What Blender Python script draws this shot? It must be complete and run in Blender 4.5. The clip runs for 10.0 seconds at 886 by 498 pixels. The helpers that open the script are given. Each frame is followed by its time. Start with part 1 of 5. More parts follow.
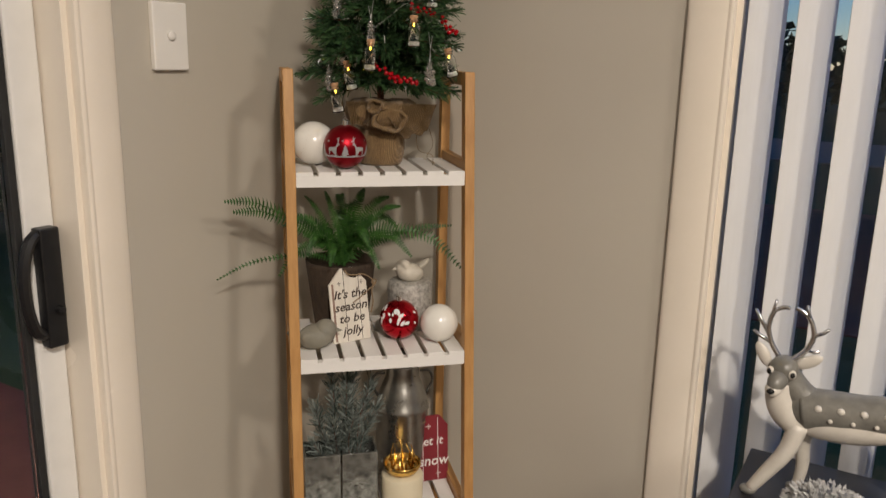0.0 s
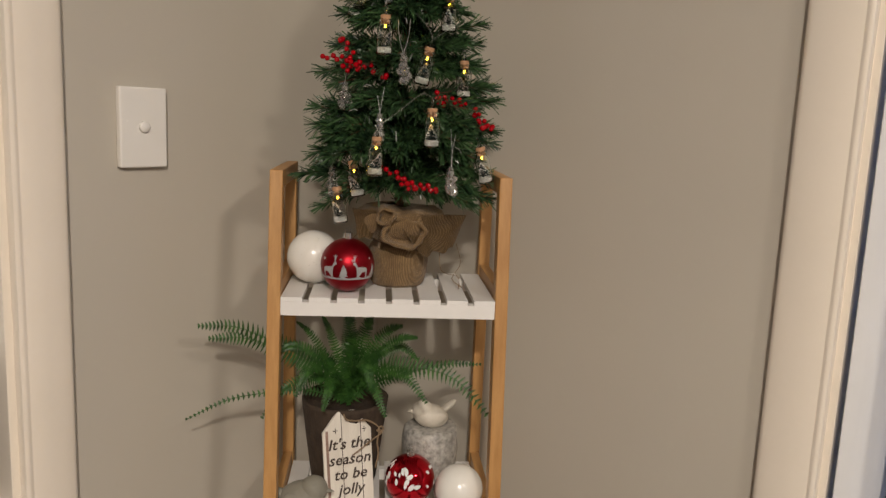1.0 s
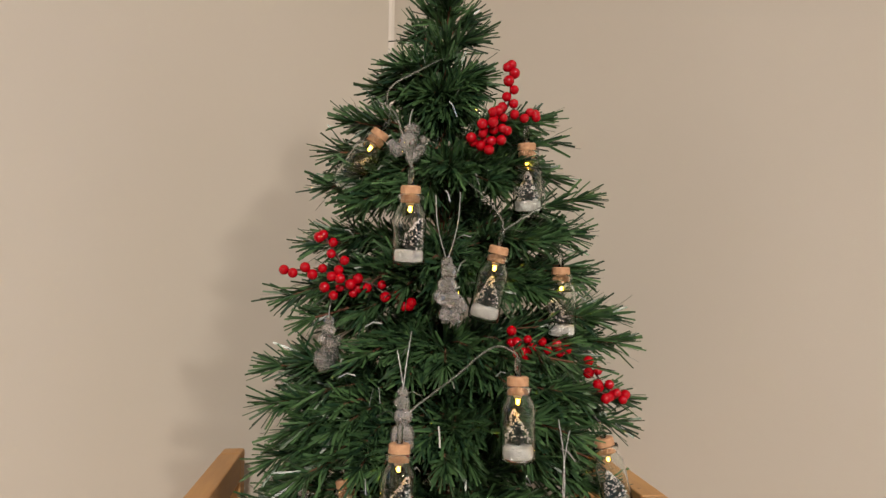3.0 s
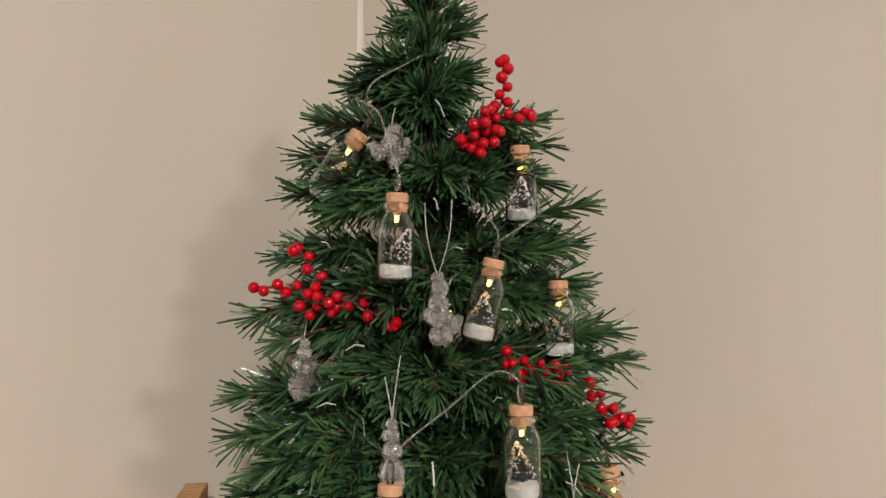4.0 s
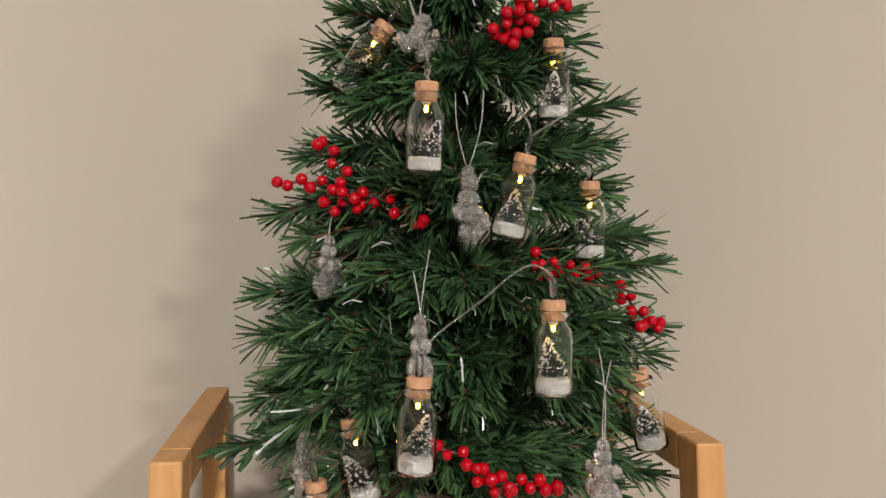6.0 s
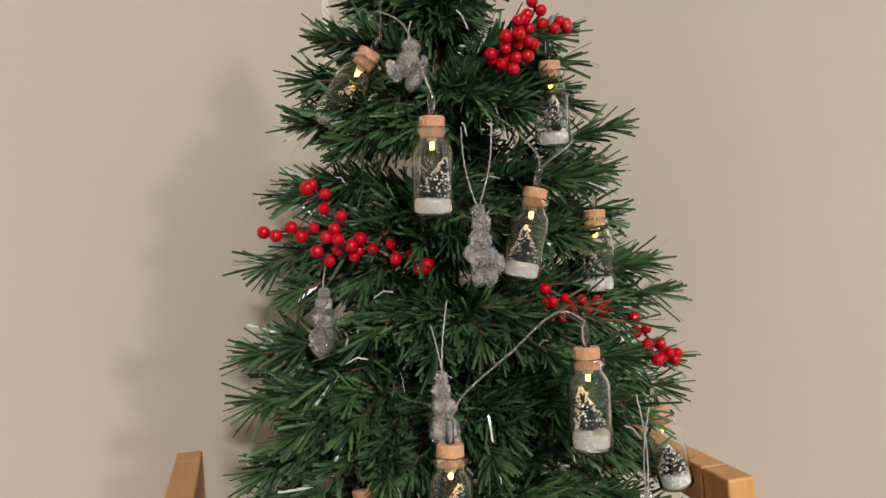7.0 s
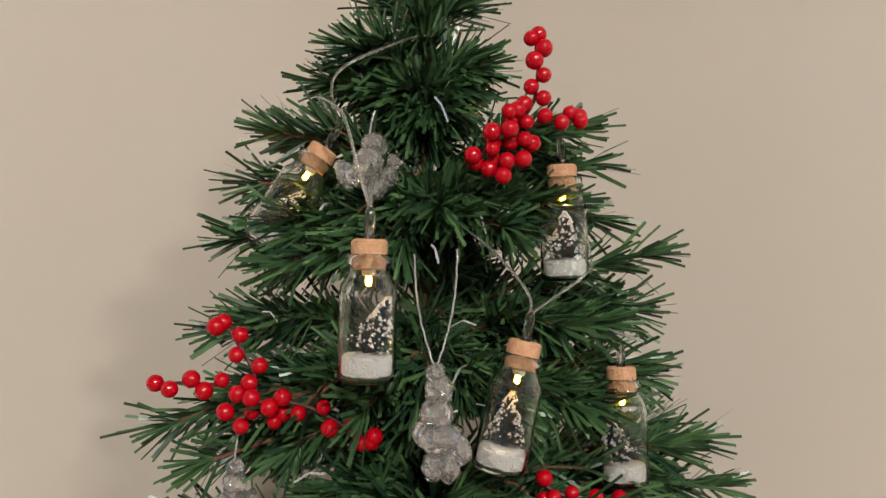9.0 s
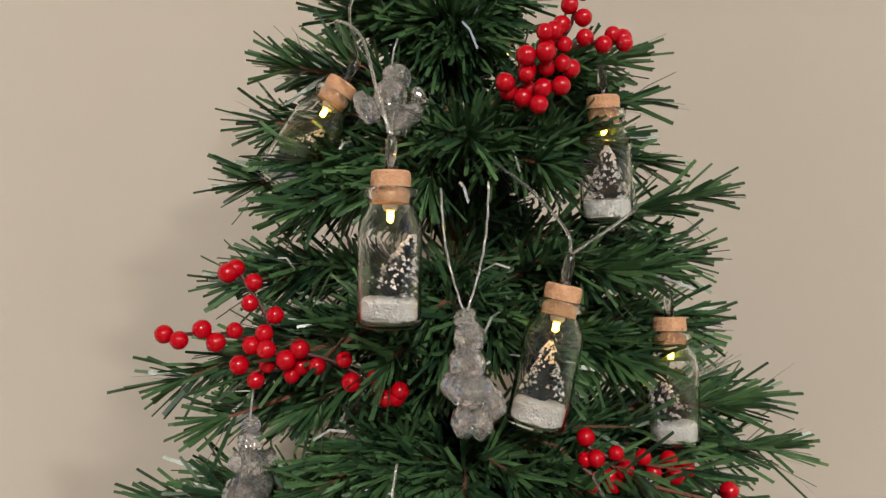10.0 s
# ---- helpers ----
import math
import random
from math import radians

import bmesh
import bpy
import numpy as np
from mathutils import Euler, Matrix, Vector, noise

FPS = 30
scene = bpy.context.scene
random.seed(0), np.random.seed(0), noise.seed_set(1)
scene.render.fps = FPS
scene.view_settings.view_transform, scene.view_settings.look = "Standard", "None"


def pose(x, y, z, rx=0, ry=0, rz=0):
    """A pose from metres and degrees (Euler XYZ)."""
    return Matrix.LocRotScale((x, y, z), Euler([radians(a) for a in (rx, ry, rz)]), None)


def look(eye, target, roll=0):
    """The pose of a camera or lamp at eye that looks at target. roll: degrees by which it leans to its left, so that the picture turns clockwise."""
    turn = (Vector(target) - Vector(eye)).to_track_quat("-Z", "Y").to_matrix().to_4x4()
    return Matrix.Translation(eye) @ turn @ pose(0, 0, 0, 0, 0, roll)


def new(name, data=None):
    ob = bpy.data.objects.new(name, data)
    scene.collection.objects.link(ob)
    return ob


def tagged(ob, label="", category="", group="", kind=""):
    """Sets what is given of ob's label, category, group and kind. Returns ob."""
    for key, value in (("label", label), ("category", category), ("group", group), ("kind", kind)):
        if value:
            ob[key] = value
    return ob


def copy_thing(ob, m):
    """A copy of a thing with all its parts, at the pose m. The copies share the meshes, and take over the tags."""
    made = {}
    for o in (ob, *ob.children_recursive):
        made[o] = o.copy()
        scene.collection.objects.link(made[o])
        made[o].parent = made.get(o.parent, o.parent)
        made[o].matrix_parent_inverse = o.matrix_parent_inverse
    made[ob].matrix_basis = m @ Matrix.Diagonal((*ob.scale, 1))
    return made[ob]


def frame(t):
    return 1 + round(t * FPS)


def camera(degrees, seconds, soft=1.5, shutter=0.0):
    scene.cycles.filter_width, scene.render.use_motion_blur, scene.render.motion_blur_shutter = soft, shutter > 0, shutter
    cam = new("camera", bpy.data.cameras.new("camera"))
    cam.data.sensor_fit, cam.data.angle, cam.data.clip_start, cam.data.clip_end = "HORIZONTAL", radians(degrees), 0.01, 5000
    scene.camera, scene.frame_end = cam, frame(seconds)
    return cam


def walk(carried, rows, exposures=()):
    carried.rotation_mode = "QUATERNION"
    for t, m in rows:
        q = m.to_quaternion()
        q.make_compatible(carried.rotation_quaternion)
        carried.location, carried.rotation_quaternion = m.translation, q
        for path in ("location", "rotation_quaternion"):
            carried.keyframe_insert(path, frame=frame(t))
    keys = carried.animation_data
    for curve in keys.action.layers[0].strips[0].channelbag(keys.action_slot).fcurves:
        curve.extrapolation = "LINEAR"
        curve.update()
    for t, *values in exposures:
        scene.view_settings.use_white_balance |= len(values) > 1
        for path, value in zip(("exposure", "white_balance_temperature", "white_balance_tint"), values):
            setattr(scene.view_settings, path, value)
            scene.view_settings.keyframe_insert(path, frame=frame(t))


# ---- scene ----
cam = camera(58.7, 10.0, soft=1.4, shutter=0.15)
METRES, EYE, TILT, LEAN, TURN = 1.345, 1.123, 0.0, 0.0, 30.8
ROWS = [
    (0.0, 0.0, 0.0, 0.0, 0.31, -13.54, -1.28),
    (0.5, 0.0305, 0.1077, 0.0322, 3.69, -11.03, -2.25),
    (1.0, 0.0861, 0.2414, 0.0438, 8.67, -9.49, -2.42),
    (1.5, 0.0465, 0.346, 0.0486, 9.36, -6.23, -1.56),
    (2.0, 0.0007, 0.4507, 0.0582, 8.62, -4.16, -1.49),
    (2.5, 0.0058, 0.596, 0.081, 8.89, -0.34, -1.44),
    (3.0, -0.0292, 0.6535, 0.0948, 7.58, 2.4, -0.43),
    (4.5, -0.0456, 0.6987, 0.1, 3.59, 2.42, 0.06),
    (5.0, -0.0402, 0.6983, 0.0869, 4.71, 0.92, -0.8),
    (5.5, -0.0463, 0.6923, 0.0764, 6.33, -1.09, -1.37),
    (7.0, -0.0999, 0.7278, 0.0991, -1.33, -1.62, 3.02),
    (7.5, -0.0978, 0.7525, 0.1067, -3.72, -0.47, 3.38),
    (8.0, -0.0748, 0.7858, 0.1211, -1.4, 2.7, 1.03),
    (8.5, -0.0591, 0.8072, 0.1236, 2.11, 4.72, -0.39),
    (9.0, -0.0524, 0.818, 0.12, 6.18, 4.95, 0.35),
    (9.5, -0.0544, 0.8305, 0.1132, 7.85, 4.21, 0.58),
    (10.0, -0.0542, 0.8399, 0.1101, 8.57, 3.5, 0.66),
]
walk(cam, [(t, pose(1.104, -1.416, EYE, TILT, LEAN, TURN) @ pose(METRES * x, METRES * y, METRES * z, 90 + pitch, roll, yaw)) for t, x, y, z, yaw, pitch, roll in ROWS],
     [(0.0, 0.0, 6900, 9), (1.0, -0.02, 6850, 9.5), (2.0, 0.33, 6750, 11), (3.0, 0.77, 6700, 11.5), (4.5, 0.82, 6400, 10.5), (5.5, 0.8, 6400, 10.5), (7.0, 0.9, 6350, 10.5), (10.0, 0.92, 6330, 10)])

# ---- world and lamps ----
world = bpy.data.worlds.new("dusk")
scene.world = world
world.use_nodes = True
wn = world.node_tree
sky = wn.nodes.new("ShaderNodeTexSky")
sky.sky_type, sky.sun_disc, sky.sun_elevation, sky.sun_rotation = "NISHITA", False, radians(9), radians(0)
sky.ozone_density, sky.dust_density = 8.0, 0.2
wn.links.new(sky.outputs[0], wn.nodes["Background"].inputs[0])
wn.nodes["Background"].inputs[1].default_value = 0.055


def ceiling_light(x, y, watts, size, colour):
    """A disk lamp just under the ceiling: the glow of a fitting, or added fill."""
    lamp = bpy.data.lights.new("ceiling_lamp", "AREA")
    lamp.shape, lamp.size, lamp.energy, lamp.color = "DISK", size, watts, colour
    ob = new("ceiling_lamp", lamp)
    ob.matrix_world = look((x, y, 2.36), (x - 0.25, y + 0.2, 0))
    return ob


ceiling_light(2.15, -2.2, 76, 0.16, (1.0, 0.92, 0.85))
ceiling_light(2.75, -1.0, 24, 0.3, (1.0, 0.92, 0.85))
# unseen fill lamp, added to lift the room's ambient light and soften shadows
ceiling_light(3.9, -3.6, 36, 0.3, (1.0, 0.92, 0.85))

# added blue lamp, unseen above the window's head, standing in for evening sky light
lamp = bpy.data.lights.new("sky_fill_lamp", "AREA")
lamp.shape, lamp.size, lamp.size_y, lamp.energy, lamp.color = "RECTANGLE", 2.0, 0.9, 12, (0.30, 0.46, 1.0)
new("sky_fill_lamp", lamp).matrix_world = look((1.75, 0.95, 2.55), (1.3, 0.05, 1.0))

# ---- materials ----


def surface(name, c1, c2, scale=20, rough=0.5, rough2=None, bump=0.0, bump_scale=200, metal=0.0, stretch=(1, 1, 1),
            island=0.0, coat=0.0, sheen=0.0, subsurface=0.0, objects=0.0, spec=0.5):
    """A painted, wooden, woven or metal surface: two tones by a coarse and a fine noise, uneven gloss and fine relief."""
    m = bpy.data.materials.new(name)
    m.use_nodes = True
    nt = m.node_tree
    N, L = nt.nodes, nt.links
    p = N["Principled BSDF"]
    tc, mp = N.new("ShaderNodeTexCoord"), N.new("ShaderNodeMapping")
    mp.inputs["Scale"].default_value = stretch
    L.new(tc.outputs["Object"], mp.inputs[0])
    n1, n2 = N.new("ShaderNodeTexNoise"), N.new("ShaderNodeTexNoise")
    n1.inputs["Scale"].default_value, n1.inputs["Detail"].default_value = scale, 4
    n2.inputs["Scale"].default_value, n2.inputs["Detail"].default_value = bump_scale, 3
    L.new(mp.outputs[0], n1.inputs[0]), L.new(mp.outputs[0], n2.inputs[0])
    add = N.new("ShaderNodeMath")
    add.operation = "MULTIPLY_ADD"
    add.inputs[1].default_value = 0.3
    L.new(n2.outputs[0], add.inputs[0])
    sub = N.new("ShaderNodeMath")
    sub.operation = "MULTIPLY_ADD"
    sub.inputs[1].default_value, sub.inputs[2].default_value = 1.4, -0.35
    L.new(n1.outputs[0], sub.inputs[0])
    L.new(sub.outputs[0], add.inputs[2])
    last = add.outputs[0]
    if island or objects:
        src = N.new("ShaderNodeNewGeometry").outputs["Random Per Island"] if island else N.new("ShaderNodeObjectInfo").outputs["Random"]
        k = N.new("ShaderNodeMath")
        k.operation = "MULTIPLY_ADD"
        k.inputs[1].default_value = island or objects
        L.new(src, k.inputs[0]), L.new(last, k.inputs[2])
        j = N.new("ShaderNodeMath")
        j.operation = "SUBTRACT"
        j.inputs[1].default_value = (island or objects) / 2
        L.new(k.outputs[0], j.inputs[0])
        last = j.outputs[0]
    mix = N.new("ShaderNodeMix")
    mix.data_type = "RGBA"
    mix.inputs[6].default_value, mix.inputs[7].default_value = (*c1, 1), (*c2, 1)
    L.new(last, mix.inputs[0]), L.new(mix.outputs[2], p.inputs["Base Color"])
    if rough2 is None:
        p.inputs["Roughness"].default_value = rough
    else:
        r = N.new("ShaderNodeMapRange")
        r.inputs["To Min"].default_value, r.inputs["To Max"].default_value = rough, rough2
        L.new(n1.outputs[0], r.inputs[0]), L.new(r.outputs[0], p.inputs["Roughness"])
    p.inputs["Metallic"].default_value, p.inputs["Coat Weight"].default_value = metal, coat
    p.inputs["Specular IOR Level"].default_value = spec
    p.inputs["Sheen Weight"].default_value, p.inputs["Subsurface Weight"].default_value = sheen, subsurface
    if subsurface:
        p.inputs["Subsurface Radius"].default_value = (0.01, 0.01, 0.01)
    if bump:
        b = N.new("ShaderNodeBump")
        b.inputs["Strength"].default_value, b.inputs["Distance"].default_value = bump, 0.002
        L.new(n2.outputs[0], b.inputs["Height"]), L.new(b.outputs[0], p.inputs["Normal"])
    return m


def clear(name, colour=(1, 1, 1), rough=0.0, ior=1.45, bump=0.0, scale=300):
    m = bpy.data.materials.new(name)
    m.use_nodes = True
    nt = m.node_tree
    p = nt.nodes["Principled BSDF"]
    p.inputs["Base Color"].default_value, p.inputs["Roughness"].default_value = (*colour, 1), rough
    p.inputs["IOR"].default_value, p.inputs["Transmission Weight"].default_value = ior, 1.0
    if bump:
        n, b = nt.nodes.new("ShaderNodeTexNoise"), nt.nodes.new("ShaderNodeBump")
        n.inputs["Scale"].default_value = scale
        b.inputs["Strength"].default_value, b.inputs["Distance"].default_value = bump, 0.002
        nt.links.new(n.outputs[0], b.inputs["Height"]), nt.links.new(b.outputs[0], p.inputs["Normal"])
    return m


def glow(name, colour, strength):
    m = bpy.data.materials.new(name)
    m.use_nodes = True
    p = m.node_tree.nodes["Principled BSDF"]
    p.inputs["Base Color"].default_value = (*colour, 1)
    p.inputs["Emission Color"].default_value, p.inputs["Emission Strength"].default_value = (*colour, 1), strength
    return m


WALL = surface("greige_wall_paint", (0.49, 0.45, 0.385), (0.53, 0.49, 0.42), 3, 0.42, 0.5, 0.06, 900)
TRIM = surface("cream_gloss_trim_paint", (0.80, 0.725, 0.62), (0.86, 0.78, 0.68), 6, 0.22, 0.3, 0.03, 120)
CEIL = surface("flat_ceiling_white", (0.76, 0.75, 0.72), (0.8, 0.79, 0.76), 4, 0.8, None, 0.05, 500)
FLOOR = surface("oak_laminate", (0.07, 0.045, 0.03), (0.13, 0.085, 0.055), 7, 0.35, 0.5, 0.1, 60, stretch=(0.3, 4, 1))
WHITE_ALU = surface("white_powder_coat", (0.74, 0.73, 0.71), (0.8, 0.79, 0.77), 30, 0.3, 0.4, 0.02, 900)
BLACK_PLASTIC = surface("black_plastic", (0.006, 0.006, 0.007), (0.012, 0.012, 0.013), 60, 0.3, 0.45, 0.05, 700)
RUBBER = surface("black_rubber", (0.01, 0.01, 0.01), (0.02, 0.02, 0.02), 60, 0.7)
BAMBOO = surface("bamboo", (0.38, 0.185, 0.06), (0.57, 0.32, 0.12), 22, 0.38, 0.5, 0.12, 130, stretch=(6, 6, 0.5), objects=0.25)
BAMBOO_ACROSS = surface("bamboo_rail", (0.38, 0.185, 0.06), (0.57, 0.32, 0.12), 22, 0.38, 0.5, 0.12, 130, stretch=(6, 0.5, 6), objects=0.25)
WHITE_BOARD = surface("white_lacquered_board", (0.78, 0.765, 0.74), (0.83, 0.815, 0.79), 25, 0.35, 0.5, 0.05, 300)
BLIND = surface("blind_fabric", (0.66, 0.655, 0.65), (0.72, 0.715, 0.71), 40, 0.75, None, 0.03, 600, stretch=(1, 1, 0.2))
PLATE = surface("white_switch_plastic", (0.80, 0.775, 0.73), (0.84, 0.815, 0.77), 20, 0.22, 0.3)
GLASS = clear("window_glass", (0.97, 1.0, 0.98), 0.0, 1.5)

# ---- mesh helpers ----


def thing(name, m, label, category, group="", kind=""):
    ob = new(name)
    ob.empty_display_size = 0.02
    ob.matrix_world = m
    return tagged(ob, label, category, group, kind)


def part(name, bm, material, parent=None, label="", m=None, smooth=False):
    me = bpy.data.meshes.new(name)
    bm.to_mesh(me)
    bm.free()
    return part_of(name, me, material, parent, label, m, smooth)


def part_of(name, me, material, parent=None, label="", m=None, smooth=False):
    if not me.materials:
        me.materials.append(material)
    if smooth:
        me.polygons.foreach_set("use_smooth", [True] * len(me.polygons))
    ob = new(name, me)
    if parent:
        ob.parent = parent
    if m is not None:
        ob.matrix_basis = m
    return tagged(ob, label)


def structure(name, bm, material, label="", category="", m=None, smooth=False):
    return tagged(part(name, bm, material, None, label, m, smooth), label, category, "", "structure")


def box(x0, x1, y0, y1, z0, z1, bevel=0.0, bm=None, seg=2):
    bm = bm or bmesh.new()
    r = bmesh.ops.create_cube(bm, size=1, matrix=Matrix.LocRotScale(((x0 + x1) / 2, (y0 + y1) / 2, (z0 + z1) / 2), None, (x1 - x0, y1 - y0, z1 - z0)))
    if bevel:
        es = {e for q in r["verts"] for e in q.link_edges}
        bmesh.ops.bevel(bm, geom=list(es), offset=bevel, segments=seg, affect="EDGES", profile=0.5)
    return bm


def skew_box(a0, a1, low, high, z0, z1, bevel=0.0):
    """A bar from z0 to z1 whose depth runs from low[0]..low[1] at z0 to high[0]..high[1] at z1."""
    bm = bmesh.new()
    vs = [bm.verts.new((a, b, z)) for z, (p, q) in ((z0, low), (z1, high)) for a, b in ((a0, p), (a1, p), (a1, q), (a0, q))]
    for f in ((3, 2, 1, 0), (4, 5, 6, 7), (0, 1, 5, 4), (1, 2, 6, 5), (2, 3, 7, 6), (3, 0, 4, 7)):
        bm.faces.new([vs[i] for i in f])
    if bevel:
        bmesh.ops.bevel(bm, geom=bm.edges[:], offset=bevel, segments=2, affect="EDGES", profile=0.5)
    return bm


def lathe(profile, seg=24, bm=None, m=None):
    """A turned form from (radius, z) pairs, from top or bottom; ends with radius 0 are closed."""
    bm = bm or bmesh.new()
    m = m or Matrix()
    rings = []
    for r, z in profile:
        if r <= 1e-6:
            rings.append([bm.verts.new(m @ Vector((0, 0, z)))])
        else:
            rings.append([bm.verts.new(m @ Vector((r * math.cos(2 * math.pi * i / seg), r * math.sin(2 * math.pi * i / seg), z))) for i in range(seg)])
    for a, b in zip(rings, rings[1:]):
        for i in range(seg):
            j = (i + 1) % seg
            if len(a) == 1 and len(b) == 1:
                continue
            if len(a) == 1:
                bm.faces.new((a[0], b[j], b[i]))
            elif len(b) == 1:
                bm.faces.new((a[i], a[j], b[0]))
            else:
                bm.faces.new((a[i], a[j], b[j], b[i]))
    bmesh.ops.recalc_face_normals(bm, faces=bm.faces[:])
    return bm


def tube(points, radius, seg=6, bm=None, taper=1.0, closed_ends=True):
    """A round bar along points, its radius falling to taper times radius."""
    bm = bm or bmesh.new()
    pts = [Vector(p) for p in points]
    rings = []
    side = None
    for i, p in enumerate(pts):
        d = (pts[min(i + 1, len(pts) - 1)] - pts[max(i - 1, 0)]).normalized()
        if side is None:
            side = d.orthogonal().normalized()
        side = (side - d * side.dot(d)).normalized()
        up = d.cross(side)
        r = radius * (1 + (taper - 1) * i / max(1, len(pts) - 1))
        rings.append([bm.verts.new(p + r * (side * math.cos(2 * math.pi * k / seg) + up * math.sin(2 * math.pi * k / seg))) for k in range(seg)])
    for a, b in zip(rings, rings[1:]):
        for k in range(seg):
            j = (k + 1) % seg
            bm.faces.new((a[k], a[j], b[j], b[k]))
    if closed_ends:
        bm.faces.new(rings[0][::-1]), bm.faces.new(rings[-1])
    return bm


def curve_points(points, n=6):
    """A smooth way through points (Catmull-Rom)."""
    p = [Vector(q) for q in points]
    p = [2 * p[0] - p[1]] + p + [2 * p[-1] - p[-2]]
    out = []
    for i in range(1, len(p) - 2):
        for k in range(n):
            t = k / n
            out.append(0.5 * ((2 * p[i]) + (p[i + 1] - p[i - 1]) * t + (2 * p[i - 1] - 5 * p[i] + 4 * p[i + 1] - p[i + 2]) * t * t
                              + (3 * p[i] - p[i - 1] - 3 * p[i + 1] + p[i + 2]) * t ** 3))
    out.append(p[-2])
    return out


# ---- the room: a corner at the origin, x along the window wall, y along the door wall ----
EAST, SOUTH, HIGH, THICK = 5.6, -5.2, 2.4, 0.11
DOOR_A, DOOR_B, DOOR_H = -0.664, -2.35, 2.08
WIN_A, WIN_B, WIN_H = 0.814, 2.65, 2.08


def plain_wall(name, boxes, label):
    bm = bmesh.new()
    for b in boxes:
        box(*b, bm=bm)
    return structure(name, bm, WALL, label, "wall")


plain_wall("wall_west", [(-THICK, 0, DOOR_A, 0, 0, HIGH), (-THICK, 0, DOOR_B, DOOR_A, DOOR_H, HIGH), (-THICK, 0, SOUTH, DOOR_B, 0, HIGH)],
           "greige painted wall with a sliding door opening")
plain_wall("wall_north", [(-THICK, WIN_A, 0, THICK, 0, HIGH), (WIN_A, WIN_B, 0, THICK, WIN_H, HIGH), (WIN_B, EAST, 0, THICK, 0, HIGH)],
           "greige painted wall with a tall window opening")
CAULK = surface("pale_gap_filler", (0.54, 0.50, 0.435), (0.58, 0.54, 0.47), 12, 0.35, 0.5, 0.05, 300)
bm = bmesh.new()
rings = [[bm.verts.new((x, y, z)) for x, y in ((0.0005, -0.0005), (0.0055, -0.0005), (0.0024, -0.0024), (0.0005, -0.0055))] for z in (0.0, HIGH)]
for i in range(4):
    bm.faces.new((rings[0][i], rings[0][(i + 1) % 4], rings[1][(i + 1) % 4], rings[1][i]))
bmesh.ops.recalc_face_normals(bm, faces=bm.faces)
structure("trim_corner", bm, CAULK, "thin pale bead of filler in the wall corner", "trim")
plain_wall("wall_east", [(EAST, EAST + THICK, SOUTH, 0, 0, HIGH)], "plain greige painted wall")
plain_wall("wall_south", [(-THICK, EAST + THICK, SOUTH - THICK, SOUTH, 0, HIGH)], "plain greige painted wall")
structure("floor", box(-THICK, EAST + THICK, SOUTH - THICK, THICK, -0.05, 0), FLOOR, "brown timber-look floor", "floor")
structure("ceiling", box(-THICK, EAST + THICK, SOUTH - THICK, THICK, HIGH, HIGH + 0.05), CEIL, "flat white ceiling", "ceiling")


def architrave(name, along, wall_axis, label):
    """Painted trim: a broad, softly crowned face, a rounded outer edge and one bead on the inner side. along: (start, end) across the wall; the first is the wall side."""
    a, b = along
    s = 1 if b > a else -1
    w = abs(b - a)
    bm = bmesh.new()
    shape = [(0, 0), (0, 0.010), (0.002, 0.0128), (0.006, 0.0145), (0.018, 0.0165), (0.034, 0.0178), (w - 0.014, 0.0182), (w - 0.0115, 0.0172), (w - 0.0095, 0.0172), (w - 0.0075, 0.0186), (w - 0.004, 0.0186), (w - 0.001, 0.017), (w, 0.014), (w, 0)]
    rows = []
    for z in (0.0, 2.15):
        rows.append([bm.verts.new((d, a + s * p, z) if wall_axis == "x" else (a + s * p, -d, z)) for p, d in shape])
    for k in range(len(shape)):
        n = (k + 1) % len(shape)
        bm.faces.new((rows[0][k], rows[0][n], rows[1][n], rows[1][k]))
    bm.faces.new(rows[0]), bm.faces.new(rows[1])
    bmesh.ops.recalc_face_normals(bm, faces=bm.faces[:])
    ob = structure(name, bm, TRIM, label, "trim", None, True)
    ob.data.set_sharp_from_angle(angle=radians(38))
    return ob


architrave("door_trim", (-0.595, -0.666), "x", "cream gloss-painted door architrave with a stepped profile")
architrave("window_trim", (0.738, 0.8165), "y", "cream gloss-painted window architrave")
structure("door_reveal", box(-THICK, 0.0, DOOR_A - 0.012, DOOR_A, 0, DOOR_H, 0.001), TRIM, "cream gloss-painted door jamb", "trim")
structure("window_reveal", box(WIN_A, WIN_A + 0.012, 0.0, THICK, 0, WIN_H, 0.001), TRIM, "white painted window jamb", "trim")

# ---- the sliding door ----
door = thing("door_1", pose(-0.06, DOOR_A - 0.012, 0), "white-framed glazed sliding door with a black pull handle", "door", kind="structure")
part("stile", box(-0.035, 0, -0.052, -0.002, 0.01, 2.05, 0.004), WHITE_ALU, door)
part("stile", box(-0.035, 0, -1.52, -1.44, 0.01, 2.05, 0.004), WHITE_ALU, door)
part("seal", box(-0.03, -0.004, -0.066, -0.053, 0.012, 2.045, 0.002), RUBBER, door, "black rubber glazing seal")
pane = part("pane", box(-0.02, -0.014, -1.44, -0.066, 0.03, 2.04), GLASS, door)
pane.visible_shadow = False


def door_handle():
    """A black pull: a deep moulded body and a bow grip beside it, with a slot between."""
    bm = box(0.0, 0.024, -0.043, -0.010, 0.658, 0.854, 0.003)
    pts = curve_points([(0.012, -0.039, 0.846), (0.016, -0.057, 0.832), (0.018, -0.07, 0.795), (0.018, -0.071, 0.738), (0.016, -0.059, 0.692), (0.012, -0.039, 0.678)], 6)
    tube(pts, 0.0095, 8, bm)
    return bm


